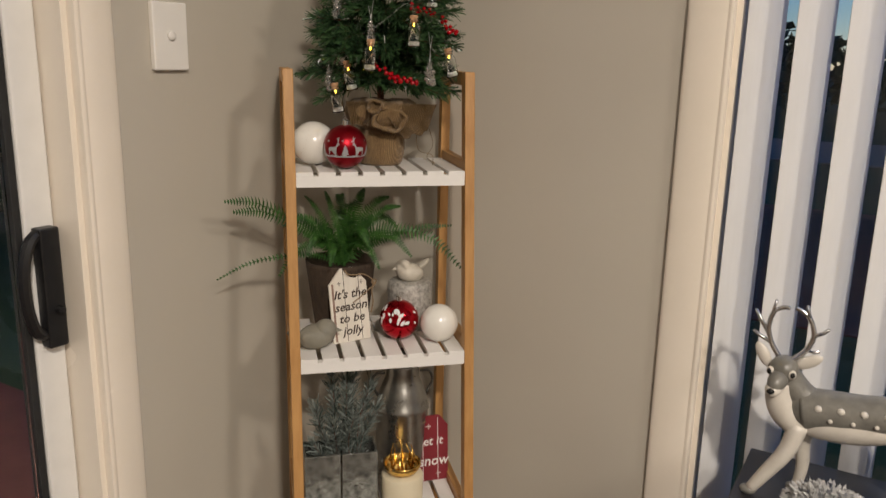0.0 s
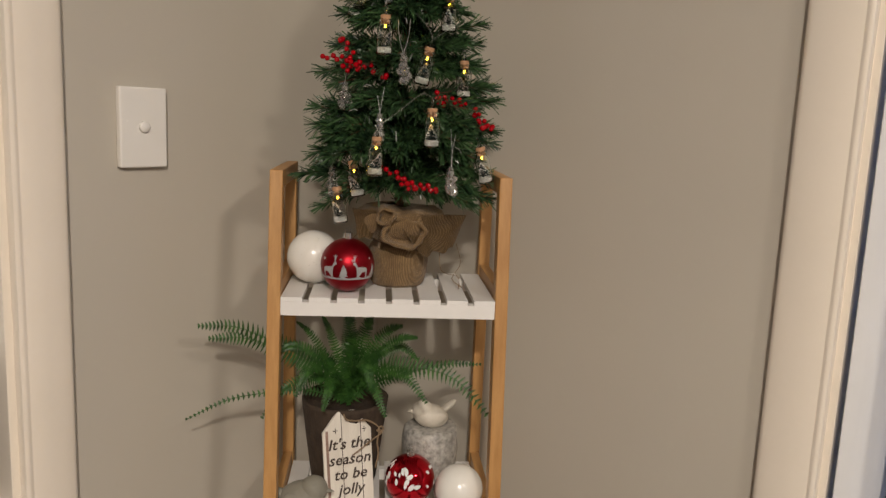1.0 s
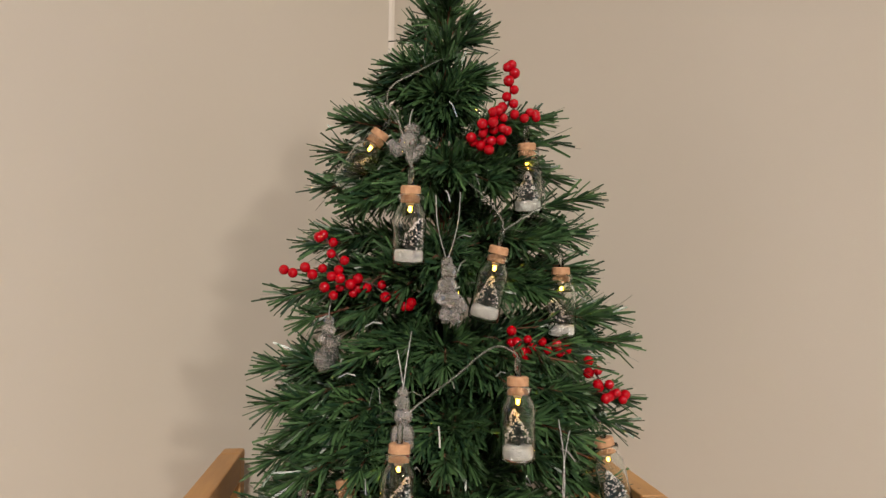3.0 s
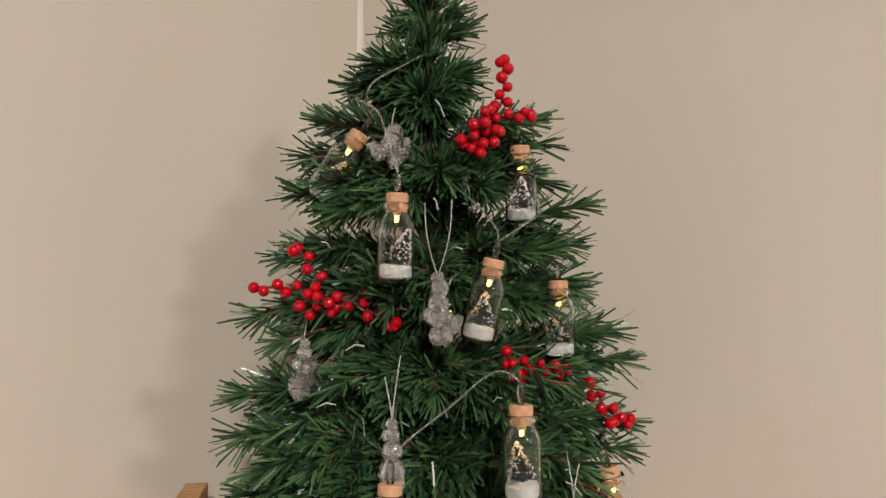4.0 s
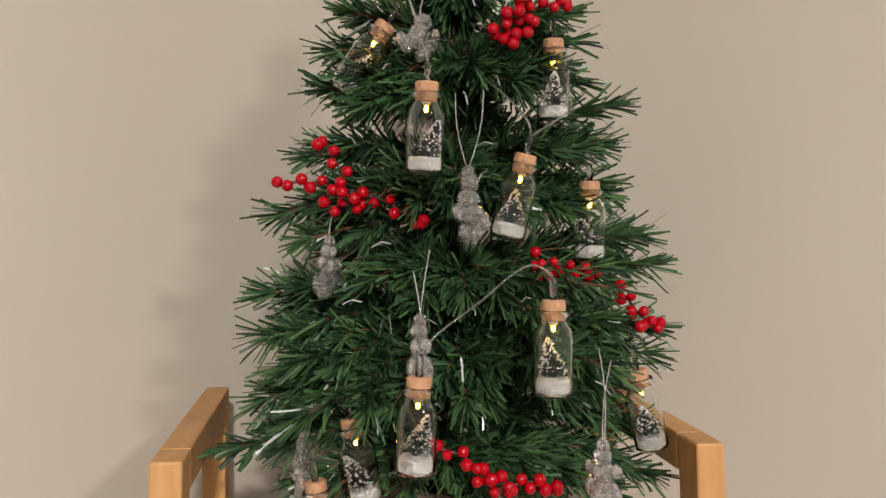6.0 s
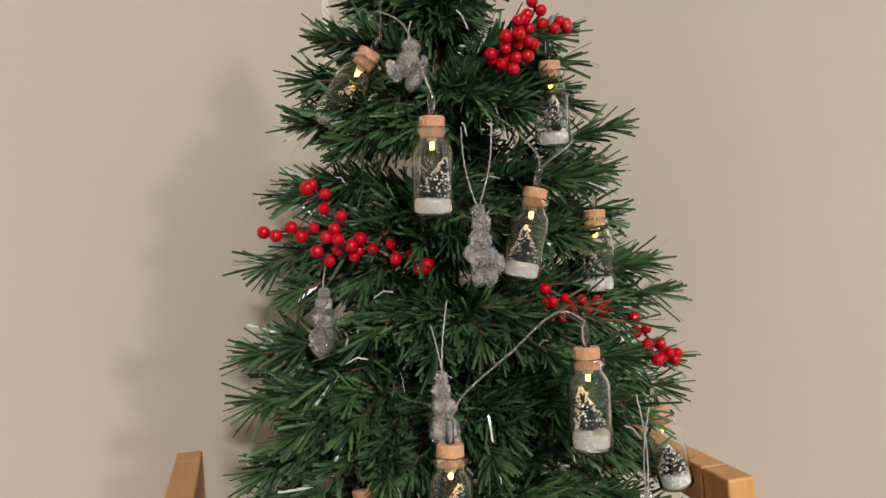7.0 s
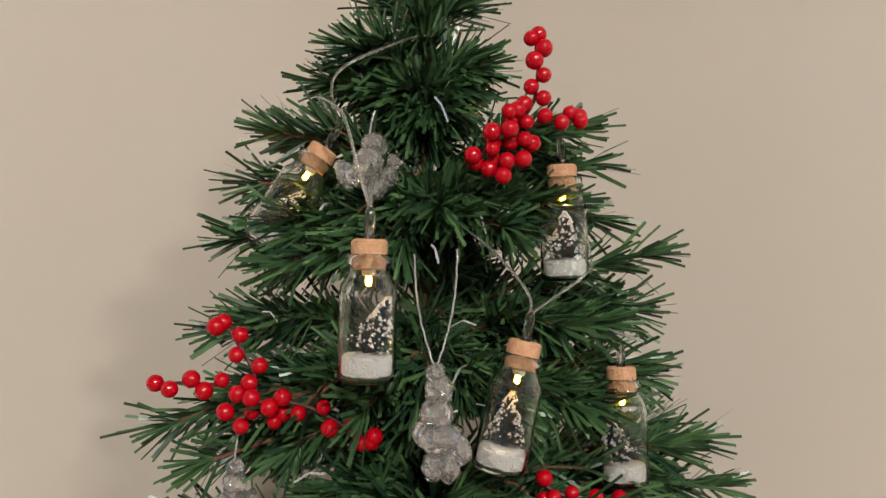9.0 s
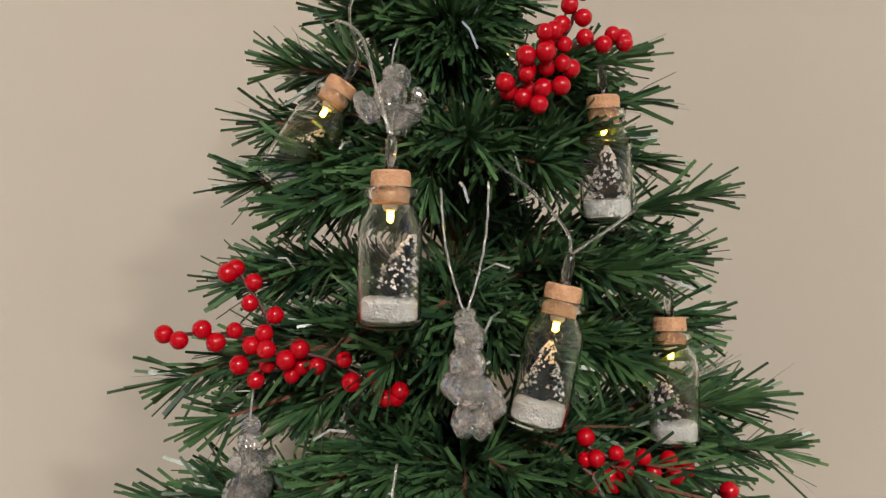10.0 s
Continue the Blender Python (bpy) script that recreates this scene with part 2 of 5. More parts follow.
part("handle", door_handle(), BLACK_PLASTIC, door, "black moulded pull handle")
part("latch", lathe([(0, 0.010), (0.006, 0.009), (0.0075, 0.0), (0, 0)], 12, m=pose(0.024, -0.022, 0.72, 0, 90, 0)), BLACK_PLASTIC, door)

# ---- the window and its vertical blind ----
window = thing("window_1", pose(0, 0.085, 0), "tall white-framed window behind a vertical blind", "window", kind="structure")
part("window_frame", box(WIN_A + 0.012, WIN_A + 0.05, -0.02, 0.02, 0, WIN_H, 0.002), WHITE_ALU, window)
part("window_frame", box(WIN_B - 0.05, WIN_B, -0.02, 0.02, 0, WIN_H, 0.002), WHITE_ALU, window)
part("window_sill", box(WIN_A + 0.05, WIN_B - 0.05, -0.02, 0.02, 0, 0.05, 0.002), WHITE_ALU, window)
pane = part("pane", box(WIN_A + 0.05, WIN_B - 0.05, -0.003, 0.003, 0.05, WIN_H), GLASS, window)
pane.visible_shadow = False

blind = thing("vertical_blind", pose(0, 0.0285, 0), "white fabric vertical blind with its vanes half open", "blind")
part("head_rail", box(WIN_A + 0.014, WIN_B - 0.01, -0.02, 0.02, 2.03, 2.075, 0.003), WHITE_ALU, blind)


def vane_mesh():
    """One curved strip of stiff fabric, a millimetre thick."""
    bm = bmesh.new()
    n = 8
    rows = []
    for z in (0.04, 2.03):
        front = [(-0.0405 + 0.081 * i / n, -0.003 * (1 - (2 * i / n - 1) ** 2)) for i in range(n + 1)]
        ring = front + [(x, y + 0.0012) for x, y in reversed(front)]
        rows.append([bm.verts.new((x, y, z)) for x, y in ring])
    k = len(rows[0])
    for i in range(k):
        j = (i + 1) % k
        bm.faces.new((rows[0][i], rows[0][j], rows[1][j], rows[1][i]))
    bm.faces.new(rows[0][::-1]), bm.faces.new(rows[1])
    me = bpy.data.meshes.new("vane")
    bm.to_mesh(me)
    bm.free()
    me.materials.append(BLIND)
    return me


vane = vane_mesh()
for i in range(23):
    part_of("vane", vane, BLIND, blind, "", pose(0.8607 + 0.0763 * i, 0, 0, 0, 0, 51 + random.uniform(-1.5, 1.5)), False)

# ---- outside: a paved strip, lawn, road and a dark hedge in the dusk ----
GRASS = surface("lawn", (0.03, 0.06, 0.02), (0.06, 0.10, 0.035), 3, 0.9, None, 0.4, 80)
PAVING = surface("red_brick_paving", (0.16, 0.05, 0.04), (0.24, 0.085, 0.06), 6, 0.8, None, 0.3, 40)
ROAD = surface("pale_concrete", (0.24, 0.24, 0.245), (0.32, 0.32, 0.325), 9, 0.85, None, 0.3, 120)
HEDGE = surface("dark_hedge_leaves", (0.012, 0.025, 0.012), (0.04, 0.07, 0.03), 5, 0.8, None, 0.5, 40, island=0.4)
structure("ground", box(-300, 300, -300, 300, -0.2, -0.14), GRASS, "dim green lawn reaching to the horizon", "ground")
structure("pavement", box(-9, 9, 2.7, 6.4, -0.139, -0.128), PAVING, "red brick paving across the lawn", "paving")
structure("pavement_west", box(-2.2, -THICK, -6, THICK, -0.135, -0.1), PAVING, "red brick paving beside the house", "paving")
structure("road", box(-60, 60, 10.4, 13.8, -0.139, -0.12), ROAD, "pale grey concrete road", "road")


def leafy_mass(w, d, h, count, size):
    """A hedge of many small leaf blades on an uneven body."""
    vs, fs = [], []
    rng = np.random.default_rng(5)
    for i in range(count):
        x, y = rng.uniform(-w / 2, w / 2), rng.uniform(-d / 2, d / 2)
        z = h * (0.8 + 0.2 * math.sin(x * 0.9) * math.cos(y * 2 + x * 2.3)) * rng.uniform(0, 1) ** 0.6
        c, a, b = np.array((x, y, z)), rng.normal(size=3), rng.normal(size=3)
        a, b = a / np.linalg.norm(a) * size, b / np.linalg.norm(b) * size * 0.5
        k = len(vs)
        vs += [c - a, c - b, c + a, c + b]
        fs.append((k, k + 1, k + 2, k + 3))
    me = bpy.data.meshes.new("hedge")
    me.from_pydata([tuple(q) for q in vs], [], fs)
    return me


ob = part_of("hedge", leafy_mass(90, 3, 2.5, 12000, 0.3), HEDGE, None, "", pose(6, 24, -0.14))
tagged(ob, "dark leafy hedge along the far side of the road", "hedge", "", "stuff")
ob = part_of("hedge", leafy_mass(16, 1.2, 1.9, 5000, 0.12), HEDGE, None, "", pose(-4.5, -2, -0.14, 0, 0, 90))
tagged(ob, "dark leafy hedge beyond the paving", "hedge", "", "stuff")

# ---- the light switch ----
switch = thing("light_switch", pose(0, -0.485, 1.15), "white plastic light switch plate on the wall", "switch")
part("plate", box(0, 0.0115, -0.0355, 0.0355, -0.0555, 0.0555, 0.0028, seg=3), PLATE, switch)
part("button", lathe([(0, 0.0045), (0.006, 0.0042), (0.0078, 0.003), (0.008, -0.001), (0, -0.001)], 20, m=pose(0.0115, 0.0, 0.001, 0, 90, 0)), PLATE, switch, smooth=True)

# ---- the shelf stand, set across the corner ----
STAND = pose(0.2945, -0.2795, 0, 0, 0, 44.0)
LEAN_OUT = 0.105
stand = thing("shelf_stand", STAND, "bamboo ladder shelf stand with white slatted shelves, set across the corner", "shelf")
TOP = 1.102
DEEP = 0.205


def front(z):
    return -(TOP - z) * LEAN_OUT


for s in (-1, 1):
    a0, a1 = sorted((s * 0.1495, s * 0.1675))
    part("front_post", skew_box(a0, a1, (front(0), front(0) + 0.027), (front(TOP), front(TOP) + 0.027), 0, TOP, 0.0015), BAMBOO, stand)
    part("back_post", skew_box(a0, a1, (DEEP - 0.024, DEEP), (DEEP - 0.024, DEEP), 0, TOP, 0.0015), BAMBOO, stand)
    part("top_rail", box(a0, a1, 0.027, DEEP - 0.024, TOP - 0.024, TOP, 0.0012), BAMBOO_ACROSS, stand)
SHELVES = (0.929, 0.600, 0.272)
for z in SHELVES:
    for s in (-1, 1):
        a0, a1 = sorted((s * 0.151, s * 0.166))
        part("side_rail", box(a0, a1, front(z) + 0.0275, DEEP - 0.0245, z - 0.008, z + 0.016, 0.0012), BAMBOO_ACROSS, stand)
    f = front(z)
    shelf = part("shelf", box(-0.1492, 0.1492, f, f + 0.016, z - 0.026, z - 0.007), WHITE_BOARD, stand, "white painted slatted shelf")
    part("back_board", box(-0.1492, 0.1492, DEEP - 0.045, DEEP - 0.029, z - 0.026, z - 0.0072, 0.001), WHITE_BOARD, shelf)
    wide = (0.2984 - 7 * 0.0088) / 8
    for i in range(8):
        a = -0.1492 + i * (wide + 0.0088)
        part("slat", box(a, a + wide, f, DEEP - 0.027, z - 0.007, z, 0.0004, seg=1), WHITE_BOARD, shelf)

# ---- the small artificial fir ----
NEEDLE = surface("pvc_fir_needles", (0.012, 0.036, 0.018), (0.068, 0.142, 0.050), 60, 0.22, 0.38, island=1.0, spec=0.5)
TWIG = surface("brown_wrapped_wire", (0.10, 0.035, 0.02), (0.17, 0.075, 0.04), 120, 0.8, None, 0.3, 900)
TREE_A, TREE_B = 0.013, 0.093
tree = thing("christmas_tree", STAND @ pose(TREE_A, TREE_B, 0.929), "small green artificial Christmas tree in a burlap-wrapped base", "tree")
rng = np.random.default_rng(11)


BOTTLES = [
    ((-0.034, 0.060, 1.3605), (-0.062, 0.064, 1.3185)), ((-0.016, -0.005, 1.313), (-0.017, -0.001, 1.262)),
    ((0.071, 0.046, 1.352), (0.073, 0.051, 1.302)), ((0.0455, 0.012, 1.275), (0.0346, 0.016, 1.225)),
    ((0.0975, 0.050, 1.262), (0.0980, 0.050, 1.2115)), ((0.049, -0.036, 1.193), (0.049, -0.037, 1.142)),
    ((-0.023, -0.035, 1.153), (-0.025, -0.036, 1.102)), ((-0.057, 0.028, 1.117), (-0.047, 0.025, 1.066)),
    ((0.044, 0.12, 1.408), (0.043, 0.12, 1.357)), ((-0.078, 0.03, 1.079), (-0.071, 0.03, 1.028)),
    ((0.123, 0.03, 1.142), (0.135, 0.03, 1.09)),
]
FIGURES = [((0.009, 0.004, 1.267), (0.012, 0.007, 1.221)), ((-0.014, 0.047, 1.364), (-0.015, 0.049, 1.338)), ((-0.070, 0.052, 1.226), (-0.073, 0.053, 1.184)),
           ((-0.020, -0.014, 1.184), (-0.022, -0.014, 1.146)), ((0.077, -0.039, 1.118), (0.076, -0.039, 1.081)), ((0.052, 0.022, 1.397), (0.04, 0.03, 1.345)),
           ((-0.104, 0.048, 1.258), (-0.03, 0.04, 1.243)), ((-0.078, 0.043, 1.284), (-0.064, 0.043, 1.254)), ((0.113, 0.03, 1.19), (0.136, 0.03, 1.168)), ((-0.004, -0.008, 1.104), (0.028, -0.014, 1.089)), ((0.066, 0.045, 1.213), (0.088, 0.045, 1.206))]
HALF_HIDDEN = {2: 0.65, 4: 0.5}
SUNK_IN = {0: 0.3}
HUNG = [(np.array(a) + (np.array(b) - a) * HALF_HIDDEN.get(k, 0.0) - (TREE_A, TREE_B, 0.929), np.array(a) + (np.array(b) - a) * SUNK_IN.get(k, 1.0) - (TREE_A, TREE_B, 0.929)) for k, (a, b) in enumerate(BOTTLES + FIGURES)]


HUNG_A, HUNG_D = np.array([a for a, b in HUNG]), np.array([b - a for a, b in HUNG])
HUNG_L = (HUNG_D ** 2).sum(1)
HUNG_OUT = HUNG_A * (1, 1, 0) / np.hypot(HUNG_A[:, 0], HUNG_A[:, 1])[:, None] + (0, -1.1, 0)
HUNG_OUT = HUNG_OUT / np.linalg.norm(HUNG_OUT, axis=1)[:, None]


def pushed_aside(p):
    """Whether a needle at p stands where an ornament hangs, or just outside it."""
    f = np.clip(((p - HUNG_A) * HUNG_D).sum(1) / HUNG_L, 0, 1)
    d = p - HUNG_A - HUNG_D * f[:, None]
    s = (d * HUNG_OUT).sum(1)
    far = ((d - HUNG_OUT * s[:, None]) ** 2).sum(1)
    return bool(((s > -0.012) & (s < 0.07) & (far < 0.0115 ** 2)).any())


def needle_mesh(way, per_cm, length, spread=1.0, tip_burst=12):
    """Flat narrow needles all round a twig that follows way (points), leaning towards its tip, with a brush at the end."""
    way = [np.array(p) for p in way]
    vs, fs = [], []
    segs = list(zip(way, way[1:]))
    for si, (a, b) in enumerate(segs):
        d = b - a
        n = max(1, int(np.linalg.norm(d) * 100 * per_cm))
        d = d / np.linalg.norm(d)
        count = n + (tip_burst if si == len(segs) - 1 else 0)
        for k in range(count):
            f = rng.uniform() if k < n else 1.0
            base = a + (b - a) * f
            side = rng.normal(size=3)
            side -= d * side.dot(d)
            side /= np.linalg.norm(side)
            lean = rng.uniform(0.3, 0.95) * spread if k < n else rng.uniform(0.05, 0.55)
            out = d * math.cos(lean) + side * math.sin(lean)
            ln = length * rng.uniform(0.65, 1.15)
            bend = np.array((0, 0, -1.0)) * ln * rng.uniform(-0.10, 0.16) + d * ln * rng.uniform(-0.05, 0.2) + rng.normal(size=3) * ln * 0.05
            flat = np.cross(out, rng.normal(size=3))
            flat = flat / np.linalg.norm(flat) * rng.uniform(0.00062, 0.00105)
            m1, m2 = base + out * ln * 0.5 + bend * 0.3, base + out * ln + bend
            if rng.uniform() < 0.93 and (pushed_aside(m2) or pushed_aside(m1)):
                continue
            i = len(vs)
            vs += [base - flat * 0.7, base + flat * 0.7, m1 + flat, m1 - flat, m2 + flat * 0.85, m2 - flat * 0.85]
            fs += [(i, i + 1, i + 2, i + 3), (i + 3, i + 2, i + 4, i + 5)]
    me = bpy.data.meshes.new("needles")
    me.from_pydata([tuple(q) for q in vs], [], fs)
    return me


def bough(tip, z0, fork=4, dens=19, length=0.022, lift=0.06, fan=0.62):
    """One wired bough from the trunk at height z0 to tip (in the stand's frame), with side twigs that fan out to either side and stop short of it."""
    tip = Vector(tip) - Vector((TREE_A, TREE_B, 0.929))
    start = Vector((0.003, 0, z0 - 0.929))
    d = (tip - start).normalized()
    tip = tip - d * 0.0205
    reach = (tip - start).length
    mid = start.lerp(tip, 0.5) + Vector((0, 0, lift * reach))
    way = curve_points([start, mid, tip], 4)
    wire = part("branch", tube(way, 0.0014, 5, taper=0.6), TWIG, tree)
    ways = [way[1:]]
    for k in range(fork):
        i = min(len(way) - 2, int((0.34 + 0.40 * k / max(1, fork) + rng.uniform(-0.04, 0.04)) * (len(way) - 1)))
        base = way[i]
        turn = (1 if k % 2 else -1) * rng.uniform(0.45, 1.0) * fan
        out = Vector((d.x * math.cos(turn) - d.y * math.sin(turn), d.x * math.sin(turn) + d.y * math.cos(turn), d.z + rng.uniform(-0.14, 0.16)))
        end = base + out * (tip - base).length * rng.uniform(0.5, 0.82)
        ways.append([base, base.lerp(end, 0.5) + Vector((0, 0, 0.003)), end])
    bm = bmesh.new()
    for w in ways:
        me = needle_mesh(w, dens, length)
        bm.from_mesh(me)
        bpy.data.meshes.remove(me)
    tagged(part("needles", bm, NEEDLE, wire), kind="stuff")
    for w in ways[1:]:
        part("side_twig", tube(w, 0.0009, 4, taper=0.6), TWIG, wire)
    return wire


def round_bough(az, z0, reach, z1, **more):
    """A bough by its direction (degrees; 0 along the shelf, -90 to the front), reach and end height."""
    bough((TREE_A + reach * math.cos(radians(az)), TREE_B + reach * math.sin(radians(az)), z1), z0, **more)


part("trunk", tube([(0, 0, 0.03), (0, 0, 0.3), (0.004, 0, 0.535)], 0.007, 8, taper=0.35), TWIG, tree)
# boughs to the door side, from the top down
for tip, z0 in (((-0.050, 0.085, 1.401), 1.392), ((-0.034, 0.055, 1.414), 1.40), ((-0.085, 0.080, 1.349), 1.343), ((-0.072, 0.062, 1.374), 1.35), ((-0.091, 0.068, 1.318), 1.330), ((-0.066, 0.035, 1.303), 1.325),
                ((-0.099, 0.090, 1.281), 1.272), ((-0.117, 0.060, 1.236), 1.262), ((-0.085, 0.030, 1.240), 1.258), ((-0.100, 0.055, 1.222), 1.236)):
    bough(tip, z0, fork=3)
for tip, z0 in (((-0.124, 0.060, 1.194), 1.160), ((-0.125, 0.052, 1.164), 1.165), ((-0.106, 0.015, 1.150), 1.160), ((-0.126, 0.048, 1.122), 1.142), ((-0.100, -0.005, 1.122), 1.135)):
    bough(tip, z0, fork=4)
bough((-0.144, 0.050, 1.096), 1.085, fork=3, length=0.020, fan=0.35)
bough((-0.116, 0.045, 1.046), 1.082, fork=2, length=0.020, fan=0.35, dens=11)
bough((-0.085, 0.005, 1.072), 1.095, fork=3)
# boughs to the window side, from the top down
for tip, z0 in (((0.057, 0.088, 1.416), 1.40), ((0.113, 0.080, 1.364), 1.342), ((0.096, 0.055, 1.378), 1.35), ((0.112, 0.070, 1.331), 1.335), ((0.088, 0.040, 1.337), 1.33)):
    bough(tip, z0, fork=3)
bough((0.132, 0.060, 1.319), 1.280, fork=1, dens=9)
for tip, z0 in (((0.127, 0.070, 1.290), 1.276), ((0.100, 0.030, 1.283), 1.272), ((0.137, 0.080, 1.255), 1.258), ((0.112, 0.045, 1.243), 1.25)):
    bough(tip, z0, fork=3)
for tip, z0 in (((0.158, 0.050, 1.210), 1.190), ((0.154, 0.062, 1.231), 1.195), ((0.118, 0.010, 1.196), 1.19), ((0.156, 0.050, 1.147), 1.158), ((0.156, 0.045, 1.168), 1.165), ((0.135, 0.030, 1.122), 1.145), ((0.105, -0.010, 1.150), 1.15)):
    bough(tip, z0, fork=4)
bough((0.160, 0.055, 1.098), 1.10, fork=3, length=0.021, fan=0.5)
bough((0.161, 0.050, 1.064), 1.088, fork=3, length=0.020, fan=0.35)
bough((0.128, 0.020, 1.058), 1.085, fork=2, length=0.020, fan=0.4)
# boughs that stand out towards the room
for z0, z1, reach in ((1.395, 1.385, 0.042), (1.335, 1.315, 0.082), (1.268, 1.245, 0.092), (1.21, 1.185, 0.105), (1.155, 1.130, 0.118), (1.095, 1.068, 0.108)):
    for k in range(5):
        round_bough(-38 - 26 * k + rng.uniform(-7, 7), z0 + rng.uniform(-0.008, 0.008), reach * rng.uniform(0.88, 1.06), z1 + rng.uniform(-0.014, 0.016), fork=3)
# the narrow top
for tip, z0 in (((-0.016, 0.085, 1.453), 1.425), ((0.051, 0.085, 1.453), 1.425), ((0.043, 0.075, 1.420), 1.40), ((0.042, 0.09, 1.468), 1.44), ((-0.006, 0.075, 1.470), 1.445), ((0.012, 0.06, 1.44), 1.42), ((0.02, 0.062, 1.475), 1.45), ((0.012, 0.12, 1.47), 1.44)):
    bough(tip, z0, fork=1, length=0.023)
bough((0.016, 0.092, 1.492), 1.44, fork=0, length=0.022)
# and those towards the corner
for i, (z, r) in enumerate(((1.10, 0.12), (1.15, 0.12), (1.21, 0.11), (1.27, 0.095), (1.33, 0.08), (1.385, 0.055))):
    for k in range(4):
        round_bough(32 + 38 * k + 17 * (i % 2), z, r * rng.uniform(0.9, 1.1), z + rng.uniform(-0.02, 0.03), fork=1)
# short inner twigs that close the middle
for i in range(66):
    z = 1.09 + 0.33 * ((i * 0.618) % 1.0)
    round_bough(rng.uniform(150, 400), z, (0.105 * (1.50 - z) / 0.45 + 0.025) * rng.uniform(0.4, 0.62), z + rng.uniform(-0.03, 0.03), fork=2, dens=14)
tagged(part_of("trunk_needles", needle_mesh([(0, 0, 0.12), (0, 0, 0.35), (0.004, 0, 0.54)], 22, 0.024), NEEDLE, tree), kind="stuff")

# a few clear glossy strands among the needles
STRAND = surface("clear_silver_film", (0.55, 0.57, 0.56), (0.8, 0.82, 0.8), 200, 0.12, 0.2, metal=0.55)
dice = np.random.default_rng(21)
vs, fs = [], []
for k in range(95):
    h, az = dice.uniform(0, 1), radians(dice.uniform(170, 370))
    z = 0.14 + 0.36 * h
    r = (0.125 * (1 - h) + 0.045) * dice.uniform(0.6, 0.86)
    c, d, w = np.array((r * math.cos(az), r * math.sin(az), z)), dice.normal(size=3), dice.normal(size=3)
    d = d / np.linalg.norm(d) * dice.uniform(0.003, 0.007)
    w = np.cross(d, w)
    w = w / np.linalg.norm(w) * dice.uniform(0.00035, 0.0006)
    m = c + np.array((0, 0, 0.0022))
    if pushed_aside(c):
        continue
    i = len(vs)
    vs += [c - d - w, c - d + w, m + w, m - w, c + d + w, c + d - w]
    fs += [(i, i + 1, i + 2, i + 3), (i + 3, i + 2, i + 4, i + 5)]
me = bpy.data.meshes.new("film_strand")
me.from_pydata([tuple(q) for q in vs], [], fs)
tagged(part_of("film_strand", me, STRAND, tree, "clear shiny strands among the needles"), kind="stuff")

# ---- burlap base and bow of the fir ----


def burlap(name, pitch=0.0015):
    """Open jute weave: crossed threads that give colour and relief."""
    m = surface(name, (0.22, 0.125, 0.05), (0.44, 0.28, 0.125), 60, 0.95, None, 0, 800, sheen=0.2)
    nt = m.node_tree
    N, L = nt.nodes, nt.links
    p = N["Principled BSDF"]
    tc = N.new("ShaderNodeTexCoord")
    waves = []
    for axis in ("Z", "DIAGONAL"):
        w = N.new("ShaderNodeTexWave")
        w.inputs["Scale"].default_value = 2 * math.pi / (20 * pitch) * (1.0 if axis == "Z" else 0.75)
        w.inputs["Distortion"].default_value, w.inputs["Detail"].default_value, w.inputs["Detail Scale"].default_value = 3.0, 2, 1.5
        if axis == "Z":
            w.bands_direction = "Z"
            L.new(tc.outputs["Object"], w.inputs[0])
        else:
            g = N.new("ShaderNodeMapping")
            g.inputs["Rotation"].default_value = (0, 0, 0.8)
            w.bands_direction = "X"
            L.new(tc.outputs["Object"], g.inputs[0]), L.new(g.outputs[0], w.inputs[0])
        waves.append(w)
    mul = N.new("ShaderNodeMath")
    mul.operation = "MULTIPLY"
    L.new(waves[0].outputs["Fac"], mul.inputs[0]), L.new(waves[1].outputs["Fac"], mul.inputs[1])
    b = N.new("ShaderNodeBump")
    b.inputs["Strength"].default_value, b.inputs["Distance"].default_value = 0.9, 0.001
    L.new(mul.outputs[0], b.inputs["Height"]), L.new(b.outputs[0], p.inputs["Normal"])
    old = p.inputs["Base Color"].links[0].from_socket
    dark = N.new("ShaderNodeMix")
    dark.data_type, dark.blend_type = "RGBA", "MULTIPLY"
    dark.inputs[0].default_value = 0.75
    ramp = N.new("ShaderNodeMapRange")
    ramp.inputs["To Min"].default_value, ramp.inputs["To Max"].default_value = 0.25, 1.2
    L.new(mul.outputs[0], ramp.inputs[0]), L.new(old, dark.inputs[6]), L.new(ramp.outputs[0], dark.inputs[7])
    L.new(dark.outputs[2], p.inputs["Base Color"])
    return m


JUTE = burlap("burlap_weave", 0.0017)


def ruffled(profile, seg, waves, depth, seed, squash=1.0, spin=0.0):
    """A turned cloth form whose rim runs in folds that grow towards the end of the profile."""
    bm = bmesh.new()
    rows = []
    for k, (r, z) in enumerate(profile):
        g = k / (len(profile) - 1)
        row = []
        for i in range(seg):
            a = 2 * math.pi * i / seg
            fold = 1 + depth * g * (math.sin(a * waves + seed) + 0.5 * math.sin(a * (waves * 2 + 1) + seed * 2.3))
            row.append(bm.verts.new((r * fold * math.cos(a + spin), r * fold * squash * math.sin(a + spin), z + 0.006 * g * depth * 4 * math.sin(a * 3 + seed * 1.7))))
        rows.append(row)
    for a, b in zip(rows, rows[1:]):
        for i in range(seg):
            j = (i + 1) % seg
            bm.faces.new((a[i], a[j], b[j], b[i]))
    return bm


